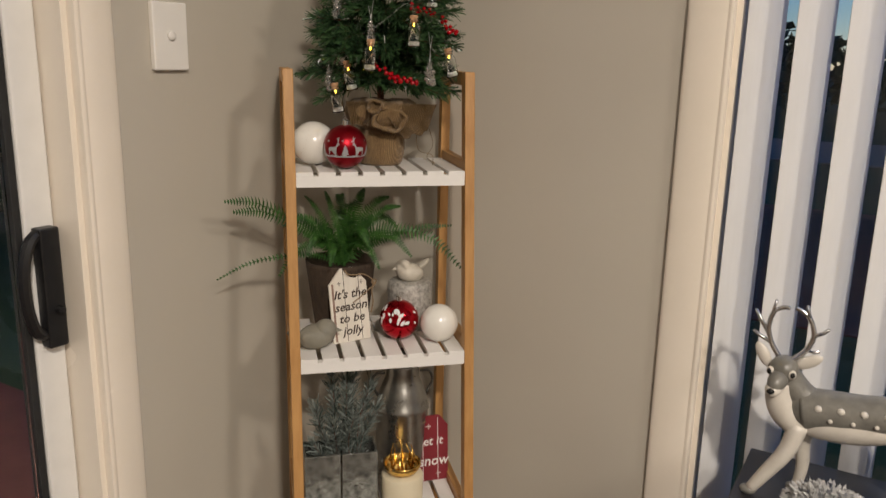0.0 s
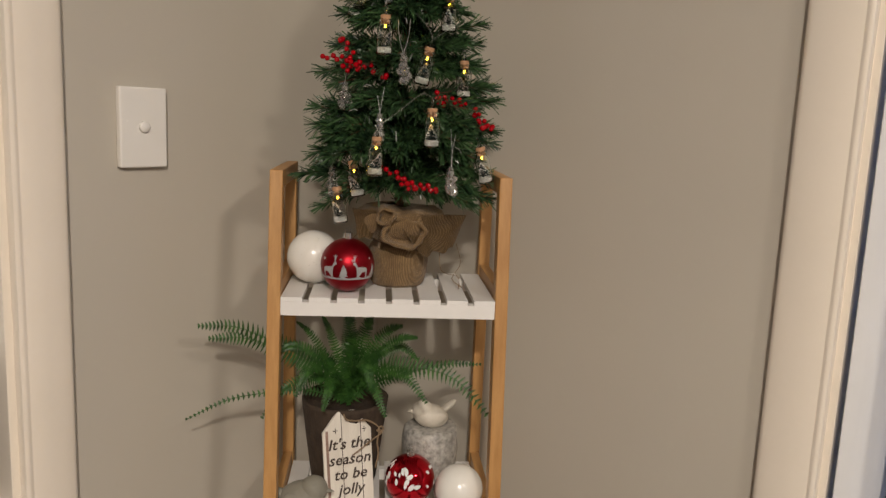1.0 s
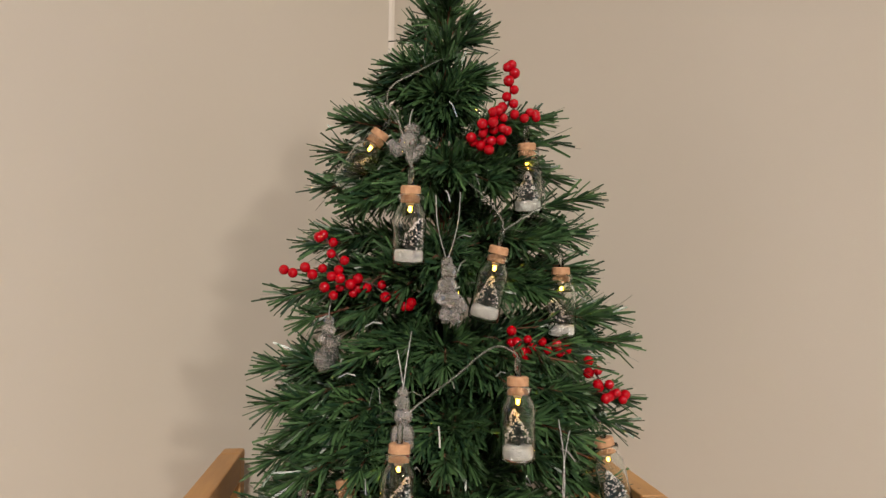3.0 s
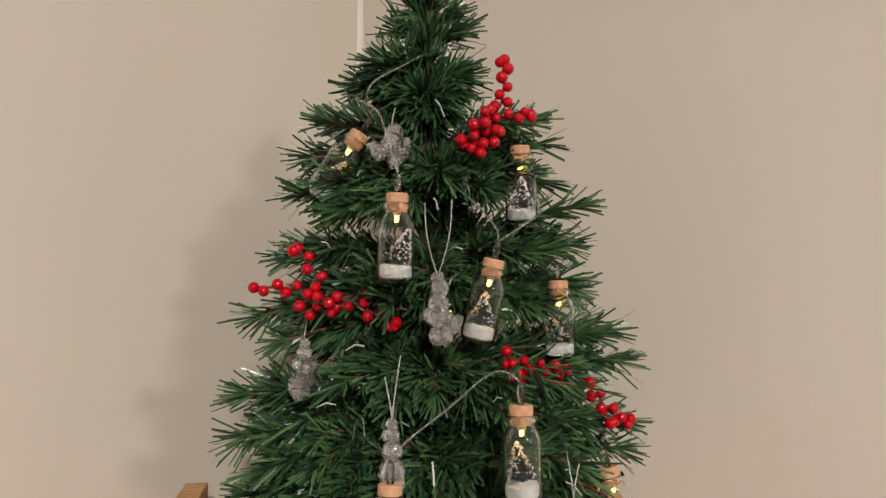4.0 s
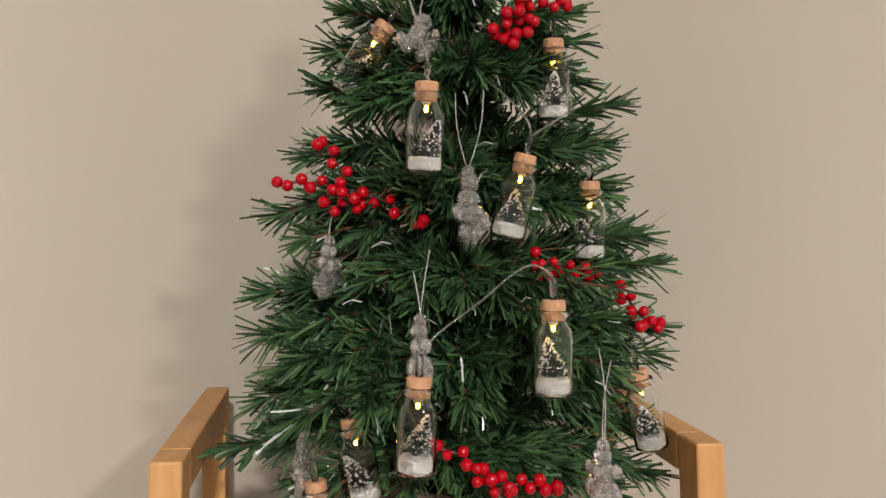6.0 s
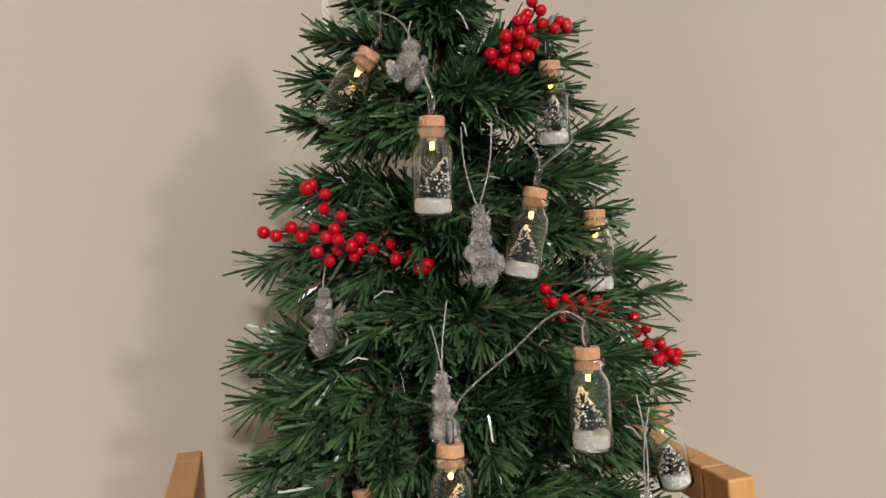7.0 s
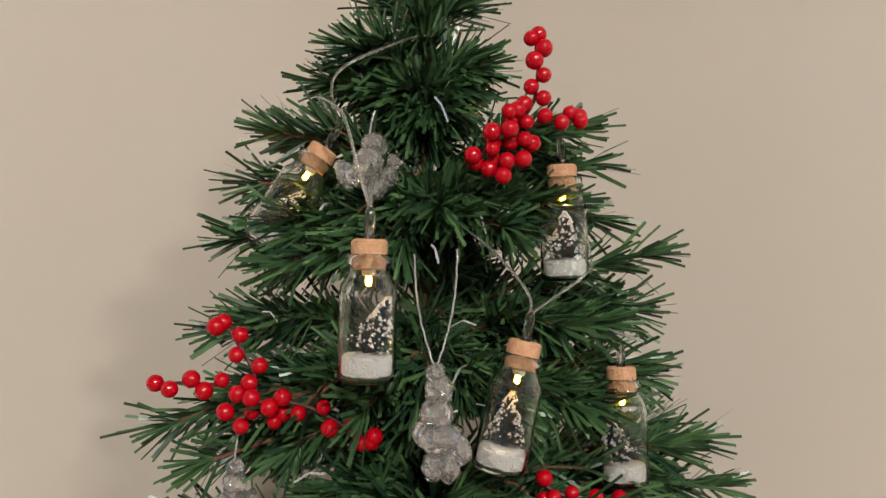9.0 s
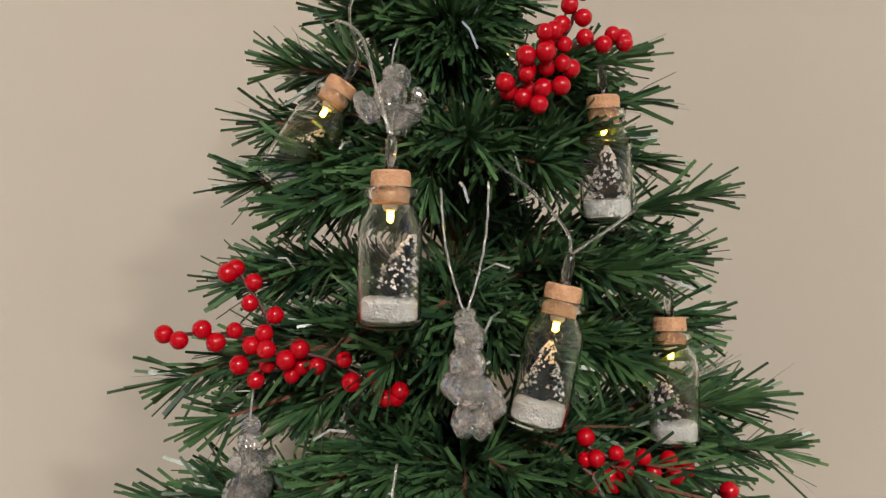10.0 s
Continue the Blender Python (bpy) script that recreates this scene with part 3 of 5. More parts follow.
def cloth_sheet(corners, nu, nv, fold, seed, thick=0.0012):
    """A hanging piece of cloth between four corners, bulging in folds."""
    c = [Vector(q) for q in corners]
    n = (c[1] - c[0]).cross(c[3] - c[0]).normalized()
    bm = bmesh.new()
    grid = []
    for j in range(nv + 1):
        row = []
        for i in range(nu + 1):
            p, q = i / nu, j / nv
            e = c[0].lerp(c[1], p).lerp(c[3].lerp(c[2], p), q)
            e = e + n * fold * (math.sin(p * 7 + seed + q * 2) * 0.5 + math.sin(math.pi * p) * 1.2 * math.sin(math.pi * q * 0.9 + 0.2) + 0.25 * math.sin(q * 9 + seed * 2 + p * 4))
            e = e + (c[3] - c[0]) * 0.05 * math.sin(p * 11 + seed) * q
            row.append(bm.verts.new(e))
        grid.append(row)
    for a, b in zip(grid, grid[1:]):
        for i in range(nu):
            bm.faces.new((a[i], a[i + 1], b[i + 1], b[i]))
    bmesh.ops.solidify(bm, geom=bm.faces[:], thickness=thick)
    return bm


bm = ruffled([(0.0, 0.0005), (0.037, 0.0005), (0.041, 0.006), (0.0445, 0.02), (0.046, 0.036), (0.0455, 0.05), (0.042, 0.06), (0.037, 0.066)], 40, 5, 0.018, 0.4)
bmesh.ops.remove_doubles(bm, verts=bm.verts[:], dist=0.0001)
base = part("base", bm, JUTE, tree, "burlap-wrapped base", smooth=True)
part("burlap_collar", ruffled([(0.034, 0.062), (0.040, 0.068), (0.052, 0.074), (0.064, 0.084), (0.068, 0.098), (0.063, 0.112), (0.05, 0.12), (0.02, 0.121)], 72, 5, 0.07, 1.2, 0.86), JUTE, tree, "gathered burlap collar", smooth=True)
part("burlap_flap", cloth_sheet([(-0.012, -0.056, 0.112), (0.098, -0.046, 0.114), (0.080, -0.056, 0.064), (0.034, -0.064, 0.054)], 18, 10, 0.009, 0.6), JUTE, tree, smooth=True)
part("burlap_flap", cloth_sheet([(-0.070, -0.04, 0.118), (-0.026, -0.058, 0.117), (-0.03, -0.055, 0.076), (-0.058, -0.044, 0.074)], 12, 8, 0.007, 2.1), JUTE, tree, smooth=True)
part("burlap_knot", ruffled([(0.004, -0.004), (0.012, -0.002), (0.02, 0.004), (0.028, 0.014), (0.033, 0.022), (0.031, 0.026), (0.026, 0.022)], 40, 4, 0.10, 0.3, 0.72), JUTE, tree, smooth=True,
     m=pose(0.004, -0.045, 0.078, 68, 0, 6))
part("burlap_knot", ruffled([(0.003, 0.0), (0.010, 0.004), (0.016, 0.013), (0.015, 0.018), (0.011, 0.016)], 28, 3, 0.12, 1.9, 0.8), JUTE, tree, smooth=True,
     m=pose(-0.016, -0.055, 0.103, 60, -20, -10))
for pts in (((0.085, -0.035, 0.07), (0.092, -0.04, 0.04), (0.08, -0.045, 0.018), (0.095, -0.05, 0.006)), ((0.06, -0.04, 0.06), (0.064, -0.048, 0.03), (0.088, -0.05, 0.022), (0.09, -0.052, 0.004)),
            ((-0.06, -0.03, 0.08), (-0.075, -0.03, 0.06), (-0.068, -0.036, 0.035), (-0.072, -0.04, 0.012))):
    part("loose_thread", tube(curve_points(pts, 5), 0.0006, 4), JUTE, tree)

# ---- little bottles of the light string ----
BOTTLE_GLASS = clear("bottle_glass", (0.98, 1.0, 0.98), 0.0, 1.45)
CORK = surface("cork", (0.36, 0.18, 0.09), (0.60, 0.36, 0.20), 260, 0.85, None, 0.5, 900)
SNOW = surface("white_snow_grains", (0.84, 0.83, 0.82), (0.92, 0.91, 0.9), 300, 0.7, None, 0.8, 1200)
BRISTLE = surface("blue_green_bristle", (0.010, 0.045, 0.06), (0.04, 0.12, 0.145), 200, 0.5, None, island=0.7)
LED = glow("warm_led", (1.0, 0.46, 0.03), 48)
HOLDER = surface("milky_plastic", (0.66, 0.58, 0.42), (0.74, 0.66, 0.5), 300, 0.35, subsurface=0.3)
SOCKET = clear("clear_plastic_socket", (0.95, 0.95, 0.93), 0.15, 1.45)
WIRE = clear("clear_plastic_wire", (0.92, 0.92, 0.88), 0.12, 1.45)
WIRE.node_tree.nodes["Principled BSDF"].inputs["Transmission Weight"].default_value = 0.92


def bottle_thing():
    b = thing("bottle_light", pose(0, 0, 0), "small corked glass bottle light with a snowy little fir inside", "light", "bottle lights on the tree")
    outer = [(0, -0.0518), (0.009, -0.0518), (0.0104, -0.0508), (0.0107, -0.049), (0.0107, -0.02), (0.0102, -0.0165), (0.0085, -0.0138), (0.0075, -0.0122), (0.0075, -0.0098), (0.0088, -0.0088), (0.009, -0.0068), (0.0086, -0.0056), (0.0072, -0.0054)]
    inner = [(0.0066, -0.006), (0.0066, -0.0125), (0.0078, -0.0146), (0.0094, -0.0172), (0.0099, -0.0203), (0.0099, -0.0485), (0.0092, -0.0502), (0, -0.0498)]
    part("glass", lathe(outer + inner, 28), BOTTLE_GLASS, b, smooth=True)
    part("cork", lathe([(0, 0), (0.0058, 0), (0.0066, -0.0008), (0.0067, -0.004), (0.0063, -0.0105), (0, -0.0108)], 20), CORK, b, "pale cork stopper", smooth=False)
    part("socket", lathe([(0, 0.012), (0.0011, 0.0118), (0.0019, 0.010), (0.0021, 0.0), (0, 0.0)], 10), SOCKET, b, smooth=True)
    part("bulb", lathe([(0, -0.0138), (0.0011, -0.0139), (0.0012, -0.0158), (0.0009, -0.0168), (0, -0.0172)], 12), LED, b, "glowing warm bulb", smooth=True)
    part("bulb_holder", lathe([(0, -0.0108), (0.0026, -0.0108), (0.0027, -0.0125), (0.0021, -0.0138), (0, -0.0138)], 14), HOLDER, b, "milky plastic bulb holder", smooth=True)
    bm = lathe([(0, -0.0494), (0.009, -0.0494), (0.0094, -0.048), (0.0094, -0.0435), (0.0085, -0.0425), (0, -0.0422)], 24)
    bmesh.ops.subdivide_edges(bm, edges=bm.edges[:], cuts=1)
    for q in bm.verts:
        q.co += Vector(rng.normal(size=3)) * 0.00022
    part("snow", bm, SNOW, b)
    vs, fs, ws, wf = [], [], [], []
    for k in range(900):
        h = rng.uniform(0, 1)
        z, r = -0.0428 + 0.0235 * h, (0.0076 + 0.0006 * math.sin(h * 26)) * (1 - h) ** 0.9 + 0.0007
        a = rng.uniform(0, 2 * math.pi)
        c = np.array((0, 0, z))
        d = np.array((math.cos(a), math.sin(a), 0.35))
        w = np.array((-math.sin(a), math.cos(a), 0)) * 0.0003
        e = c + d * r * rng.uniform(0.8, 1.1)
        i = len(vs)
        vs += [c - w, c + w, e + w * 0.6, e - w * 0.6]
        fs.append((i, i + 1, i + 2, i + 3))
        if k % 5 == 0:
            i, s = len(ws), rng.uniform(0.0004, 0.00105)
            ws += [e + np.array(q) * s for q in ((1, 0, -0.6), (-0.6, 1, -0.6), (-0.6, -1, -0.6), (0, 0, 1))]
            wf += [(i, i + 1, i + 3), (i + 1, i + 2, i + 3), (i + 2, i, i + 3), (i, i + 2, i + 1)]
    lean = np.array(Matrix.Rotation(radians(21), 3, "X"))
    foot = np.array((0, 0.0015, -0.0425))
    vs, ws = [foot + lean @ (q - foot) for q in vs], [foot + lean @ (q - foot) for q in ws]
    me = bpy.data.meshes.new("little_fir")
    me.from_pydata([tuple(q) for q in vs], [], fs)
    fir = part_of("little_fir", me, BRISTLE, b, "dark bottle-brush fir")
    me = bpy.data.meshes.new("snow_flecks")
    me.from_pydata([tuple(q) for q in ws], [], wf)
    part_of("snow_flecks", me, SNOW, fir)
    return b


def hung(top, base, spin=0.0):
    """The pose of a hanging thing whose top and foot are given in the stand's frame."""
    t, d = Vector(top), (Vector(top) - Vector(base)).normalized()
    return STAND @ Matrix.Translation(t) @ d.to_track_quat("Z", "Y").to_matrix().to_4x4() @ pose(0, 0, 0, 0, 0, spin)


first = bottle_thing()
for i, (top, foot) in enumerate(BOTTLES):
    m = hung(top, foot, (80, 95, 10, 100, -10, 5, 15, 40, -20, 0, 60)[i])
    if i:
        copy_thing(first, m)
    else:
        first.matrix_world = m

string = thing("light_string", STAND, "clear plastic wire of the bottle lights, looped over the branches", "wire")


def bottle_top(i):
    t, f = Vector(BOTTLES[i][0]), Vector(BOTTLES[i][1])
    return t + (t - f).normalized() * 0.011


for k, pts in enumerate((
        (bottle_top(8), (0.02, 0.09, 1.425), (-0.01, 0.04, 1.40), (-0.03, 0.035, 1.385), bottle_top(0)),
        (bottle_top(0), (-0.036, 0.028, 1.374), (-0.026, 0.006, 1.362), (-0.02, -0.004, 1.338), bottle_top(1)),
        (bottle_top(1), (-0.012, 0.02, 1.340), (0.008, 0.055, 1.338), (0.032, 0.024, 1.314), (0.046, 0.012, 1.295), bottle_top(3)),
        (bottle_top(3), (0.055, 0.014, 1.29), (0.072, 0.02, 1.301), (0.088, 0.06, 1.312), (0.084, 0.08, 1.36), bottle_top(2)),
        (bottle_top(3), (0.06, 0.04, 1.288), (0.085, 0.06, 1.285), bottle_top(4)),
        (bottle_top(5), (0.047, -0.038, 1.207), (0.038, -0.036, 1.2115), (0.028, -0.033, 1.207), (0.012, -0.03, 1.193), (-0.003, -0.026, 1.181), (-0.015, -0.028, 1.172), bottle_top(6)),
        (bottle_top(6), (-0.03, 0.02, 1.163), (-0.05, 0.06, 1.14), bottle_top(7)),
        (bottle_top(7), (-0.062, 0.065, 1.12), (-0.076, 0.06, 1.10), bottle_top(9)),
        (bottle_top(5), (0.06, 0.03, 1.205), (0.1, 0.07, 1.18), bottle_top(10)))):
    part("wire", tube(curve_points(pts, 8), 0.00062, 6), WIRE, string, smooth=True)

# ---- clear plastic figures on silver cords ----
ACRYLIC = clear("clear_acrylic", (1.0, 1.0, 1.0), 0.01, 1.45)
ACRYLIC.node_tree.nodes["Principled BSDF"].inputs["Transmission Weight"].default_value = 0.94
ACRYLIC.node_tree.nodes["Principled BSDF"].inputs["Metallic"].default_value = 0.22
CORD = surface("silver_cord", (0.55, 0.55, 0.56), (0.85, 0.85, 0.86), 900, 0.3, None, 0.8, 1500, metal=0.8)


def figure_mesh(kind):
    """A small moulded figure as one plain lumpy form, top at the origin, about 42 mm tall."""
    bm = bmesh.new()

    def lump(x, y, z, sx, sy, sz, tilt=0, fine=330):
        r = bmesh.ops.create_uvsphere(bm, u_segments=16, v_segments=10, radius=1.0, matrix=pose(x, y, z, 0, tilt, 0) @ Matrix.Diagonal((sx, sy, sz, 1)))
        for q in r["verts"]:
            q.co += q.co.normalized() * 0.0016 * noise.noise(q.co * fine) + Vector((noise.noise(q.co * 800), 0, noise.noise(q.co * 800 + Vector((5, 0, 0))))) * 0.00018

    if kind == "tall":
        lump(0, 0, -0.003, 0.0042, 0.004, 0.0036)
        lump(0.0008, 0, -0.0095, 0.0056, 0.0052, 0.0058)
        lump(-0.0005, -0.001, -0.0185, 0.0066, 0.006, 0.0062)
        lump(0, -0.001, -0.0275, 0.0088, 0.0072, 0.0062)
        lump(-0.006, -0.002, -0.0255, 0.0042, 0.004, 0.0046, 20)
        lump(0.0085, -0.001, -0.032, 0.0036, 0.004, 0.0058, -10)
        lump(-0.0032, -0.001, -0.0385, 0.0042, 0.005, 0.0056)
        lump(0.0032, -0.001, -0.0385, 0.0042, 0.005, 0.0056)
    elif kind == "winged":
        lump(0.002, 0, -0.004, 0.0058, 0.005, 0.0055, 15)
        lump(-0.001, 0, -0.013, 0.0072, 0.006, 0.0085, 25)
        lump(-0.0115, 0.001, -0.0185, 0.0075, 0.003, 0.0048, 40)
        lump(0.0105, 0.001, -0.0175, 0.0072, 0.003, 0.0046, -25)
        lump(0.0135, 0, -0.0105, 0.0032, 0.003, 0.0036)
        lump(0.003, -0.001, -0.024, 0.0062, 0.0045, 0.0046, -20)
    else:
        lump(0, 0, -0.0035, 0.0034, 0.0034, 0.0038)
        lump(0.0005, 0, -0.010, 0.0054, 0.005, 0.0056)
        lump(0, -0.001, -0.0185, 0.0066, 0.006, 0.0060)
        lump(-0.0085, -0.002, -0.0165, 0.0034, 0.0034, 0.0036)
        lump(0.0088, -0.001, -0.0185, 0.0058, 0.0032, 0.0038, -35)
        lump(-0.002, -0.001, -0.030, 0.0098, 0.0078, 0.0082)
        lump(0.0072, -0.001, -0.0285, 0.0054, 0.0040, 0.0064, 25)
        lump(-0.0062, -0.003, -0.0345, 0.0058, 0.0050, 0.0052, 10)
    return bm


def figure(kind, top, foot, loops, spin, label):
    t = thing("hanging_figure", hung(top, foot, spin), label, "ornament", "clear ornaments on the tree")
    part("figure", figure_mesh(kind), ACRYLIC, t)
    inv = t.matrix_world.inverted()
    for k, q in enumerate(loops):
        a, b = Vector((0.0006 * (1 if k else -1), 0, -0.001)), inv @ (STAND @ Vector(q))
        n = 26
        way = []
        for i in range(n + 1):
            e = a.lerp(b, i / n)
            way.append(e + Vector((0.0001 * math.cos(i * 1.6), 0.0001 * math.sin(i * 1.6), 0)) + (a - b).cross(Vector((0, 1, 0))) * 0.05 * math.sin(math.pi * i / n) * (1 if k else -1))
        part("cord", tube(way, 0.00042, 5), CORD, t, "silver twisted cord")
    return t


figure("tall", (0.009, 0.004, 1.267), (0.012, 0.007, 1.221), ((0.001, 0.001, 1.308), (0.017, -0.001, 1.31)), 20, "clear plastic figure ornament on a silver cord")
figure("winged", (-0.014, 0.047, 1.364), (-0.015, 0.049, 1.338), ((-0.012, 0.048, 1.375),), 10, "clear plastic winged figure ornament among the branches")
figure("round", (-0.070, 0.052, 1.226), (-0.073, 0.053, 1.184), ((-0.067, 0.05, 1.243),), -15, "clear plastic figure ornament hanging below red berries")
figure("round", (-0.020, -0.014, 1.184), (-0.022, -0.014, 1.146), ((-0.024, -0.012, 1.207), (-0.015, -0.012, 1.219)), 5, "clear plastic figure ornament above a bottle light")
figure("round", (0.077, -0.039, 1.118), (0.076, -0.039, 1.081), ((0.074, -0.038, 1.167), (0.081, -0.038, 1.16)), 25, "clear plastic figure ornament with pinkish tint on a silver cord")
figure("tall", (-0.086, 0.045, 1.107), (-0.085, 0.045, 1.07), ((-0.085, 0.045, 1.122),), 0, "clear plastic figure ornament half hidden in needles")

# ---- red berry picks ----
BERRY = surface("red_lacquered_berry", (0.30, 0.0006, 0.005), (0.42, 0.001, 0.008), 90, 0.14, 0.22, spec=0.35)
STEM = surface("dark_red_stem", (0.03, 0.006, 0.005), (0.07, 0.015, 0.012), 200, 0.5, None, 0.3, 900)
bm = bmesh.new()
bmesh.ops.create_uvsphere(bm, u_segments=16, v_segments=10, radius=1.0)
BERRY_MESH = bpy.data.meshes.new("berry")
bm.to_mesh(BERRY_MESH)
bm.free()
BERRY_MESH.materials.append(BERRY)


def berry_pick(twigs, label, step=0.0062, size=0.0036):
    """Stems with berries set along them to either side."""
    t = thing("berry_pick", STAND, label, "berries", "red berry picks on the tree")
    for way, start in twigs:
        pts = curve_points(way, 8)
        part("stem", tube(pts, 0.0008, 5), STEM, t)
        length = sum((b - a).length for a, b in zip(pts, pts[1:]))
        run, due, side = 0.0, start, 1
        for a, b in zip(pts, pts[1:]):
            run += (b - a).length
            while run >= due:
                d = (b - a).normalized()
                off = d.cross(Vector((0, 1, 0))).normalized() * side * rng.uniform(0.5, 0.95) * size + Vector((0, -1, 0)) * size * rng.uniform(0.1, 0.8)
                s = size * rng.uniform(0.85, 1.1)
                part_of("berry", BERRY_MESH, BERRY, t, "", Matrix.LocRotScale(b + off, None, (s, s, s)), True)
                side, due = -side, due + step * rng.uniform(0.75, 1.2)
        e = pts[-1]
        part_of("berry", BERRY_MESH, BERRY, t, "", Matrix.LocRotScale(e, None, (size, size, size)), True)


berry_pick([(((0.030, 0.030, 1.345), (0.042, 0.024, 1.360), (0.052, 0.022, 1.372), (0.0545, 0.021, 1.386), (0.055, 0.021, 1.402)), 0.002), (((0.029, 0.026, 1.348), (0.036, 0.02, 1.358), (0.045, 0.018, 1.369)), 0.001),
            (((0.053, 0.022, 1.364), (0.062, 0.021, 1.366), (0.072, 0.022, 1.3678)), 0.004), (((0.032, 0.03, 1.342), (0.041, 0.024, 1.346), (0.052, 0.022, 1.356)), 0.003)],
           "cluster of glossy red berries on a dark stem near the treetop", 0.0056)
berry_pick([(((-0.0610, 0.040, 1.2540), (-0.0720, 0.041, 1.2565), (-0.0850, 0.043, 1.2580), (-0.1015, 0.044, 1.2583)), 0.006), (((-0.0605, 0.040, 1.2530), (-0.0625, 0.040, 1.2640), (-0.0690, 0.041, 1.2750), (-0.0745, 0.042, 1.2830)), 0.005),
            (((-0.0640, 0.039, 1.2500), (-0.0500, 0.037, 1.2505), (-0.0370, 0.037, 1.2470), (-0.0140, 0.038, 1.2335)), 0.001), (((-0.0760, 0.046, 1.2430), (-0.0640, 0.043, 1.2440), (-0.0500, 0.042, 1.2455)), 0.002)],
           "forked spray of glossy red berries lying on a branch", 0.0072)
berry_pick([(((0.057, 0.044, 1.214), (0.066, 0.040, 1.2095), (0.078, 0.039, 1.206), (0.1, 0.043, 1.2025)), 0.001), (((0.056, 0.042, 1.206), (0.064, 0.04, 1.2), (0.07, 0.04, 1.198)), 0.001)], "short sprig of glossy red berries above a bottle light", 0.0058)
berry_pick([(((0.110, 0.04, 1.195), (0.118, 0.034, 1.187), (0.1235, 0.032, 1.179), (0.131, 0.032, 1.172)), 0.002), (((0.119, 0.034, 1.174), (0.13, 0.032, 1.171), (0.140, 0.033, 1.1715)), 0.001)], "drooping sprig of glossy red berries at a branch end", 0.0056)
berry_pick([(((-0.012, -0.006, 1.107), (0.004, -0.010, 1.103), (0.016, -0.013, 1.094), (0.03, -0.014, 1.087), (0.046, -0.013, 1.087), (0.060, -0.01, 1.081)), 0.002), (((0.008, -0.012, 1.098), (0.018, -0.016, 1.088), (0.03, -0.018, 1.084)), 0.003)],
           "low spray of glossy red berries near the burlap base", 0.0062)

# ---- baubles ----
RED_SATIN = surface("red_satin_lacquer", (0.22, 0.002, 0.008), (0.28, 0.004, 0.012), 40, 0.32, 0.38, metal=0.8)
RED_GLOSS = surface("red_mirror_lacquer", (0.42, 0.006, 0.016), (0.5, 0.01, 0.02), 40, 0.06, 0.1, metal=0.9)
PEARL = surface("white_pearl_lacquer", (0.76, 0.74, 0.69), (0.82, 0.80, 0.75), 50, 0.16, 0.24, 0.04, 300, coat=0.4)
GLITTER = surface("silver_glitter", (0.35, 0.35, 0.36), (0.8, 0.8, 0.82), 900, 0.35, None, 1.0, 1500, metal=0.5)
CHROME = surface("silver_cap", (0.6, 0.6, 0.6), (0.75, 0.75, 0.75), 100, 0.15, 0.25, metal=1.0)


def sphere(r, u=40, v=24):
    bm = bmesh.new()
    bmesh.ops.create_uvsphere(bm, u_segments=u, v_segments=v, radius=r)
    return bm


def on_ball(shapes, r):
    """Flat shapes, given as rings of (longitude, latitude) in degrees, laid on a ball; longitude 0 faces the front."""
    bm = bmesh.new()
    for ring in shapes:
        f = bm.faces.new([bm.verts.new((x, 0, z)) for x, z in ring])
    bmesh.ops.triangulate(bm, faces=bm.faces[:])
    for _ in range(2):
        bmesh.ops.subdivide_edges(bm, edges=bm.edges[:], cuts=1, use_grid_fill=True)
    for q in bm.verts:
        lo, la = radians(q.co.x), radians(q.co.z)
        q.co = Vector((math.sin(lo) * math.cos(la), -math.cos(lo) * math.cos(la), math.sin(la))) * r
    return bm


def moved(ring, x, z, s=1.0, flip=1):
    return [(x + flip * s * a, z + s * b) for a, b in ring]


STAG = [(-9, -10), (-7.5, -10), (-6.5, -2), (3, -2), (4, -10), (5.5, -10), (6, -1), (7, 4), (10, 8), (12, 8), (11, 11), (9, 12), (8, 11), (5, 5), (-6, 4), (-9, 2)]
ANTLER = [(8.5, 12), (7.5, 17), (4, 20), (7, 18.5), (8, 22), (9, 18), (11, 21), (10, 16), (9.5, 12)]
PINE = [(-1, -10), (1, -10), (1, -7), (6, -7), (2.5, -2), (4.5, -2), (1.5, 3), (3, 3), (0, 9), (-3, 3), (-1.5, 3), (-4.5, -2), (-2.5, -2), (-6, -7), (-1, -7)]
STAR = [(math.cos(k * math.pi / 6) * (3 if k % 2 else 1.2), math.sin(k * math.pi / 6) * (3 if k % 2 else 1.2)) for k in range(12)]
LEAF = [(-5, 0), (-2, 2.6), (1.5, 2.8), (5, 1), (3, -1.5), (0, -2.8), (-3, -1.8)]


def cap(r):
    bm = lathe([(0, r + 0.008), (0.0055, r + 0.0078), (0.0062, r + 0.007), (0.0062, r - 0.001), (0, r - 0.001)], 20)
    ring = [(0.0035 * math.cos(a), 0, r + 0.0105 + 0.0035 * math.sin(a)) for a in [2 * math.pi * k / 14 for k in range(15)]]
    tube(ring, 0.0004, 5, bm)
    return bm


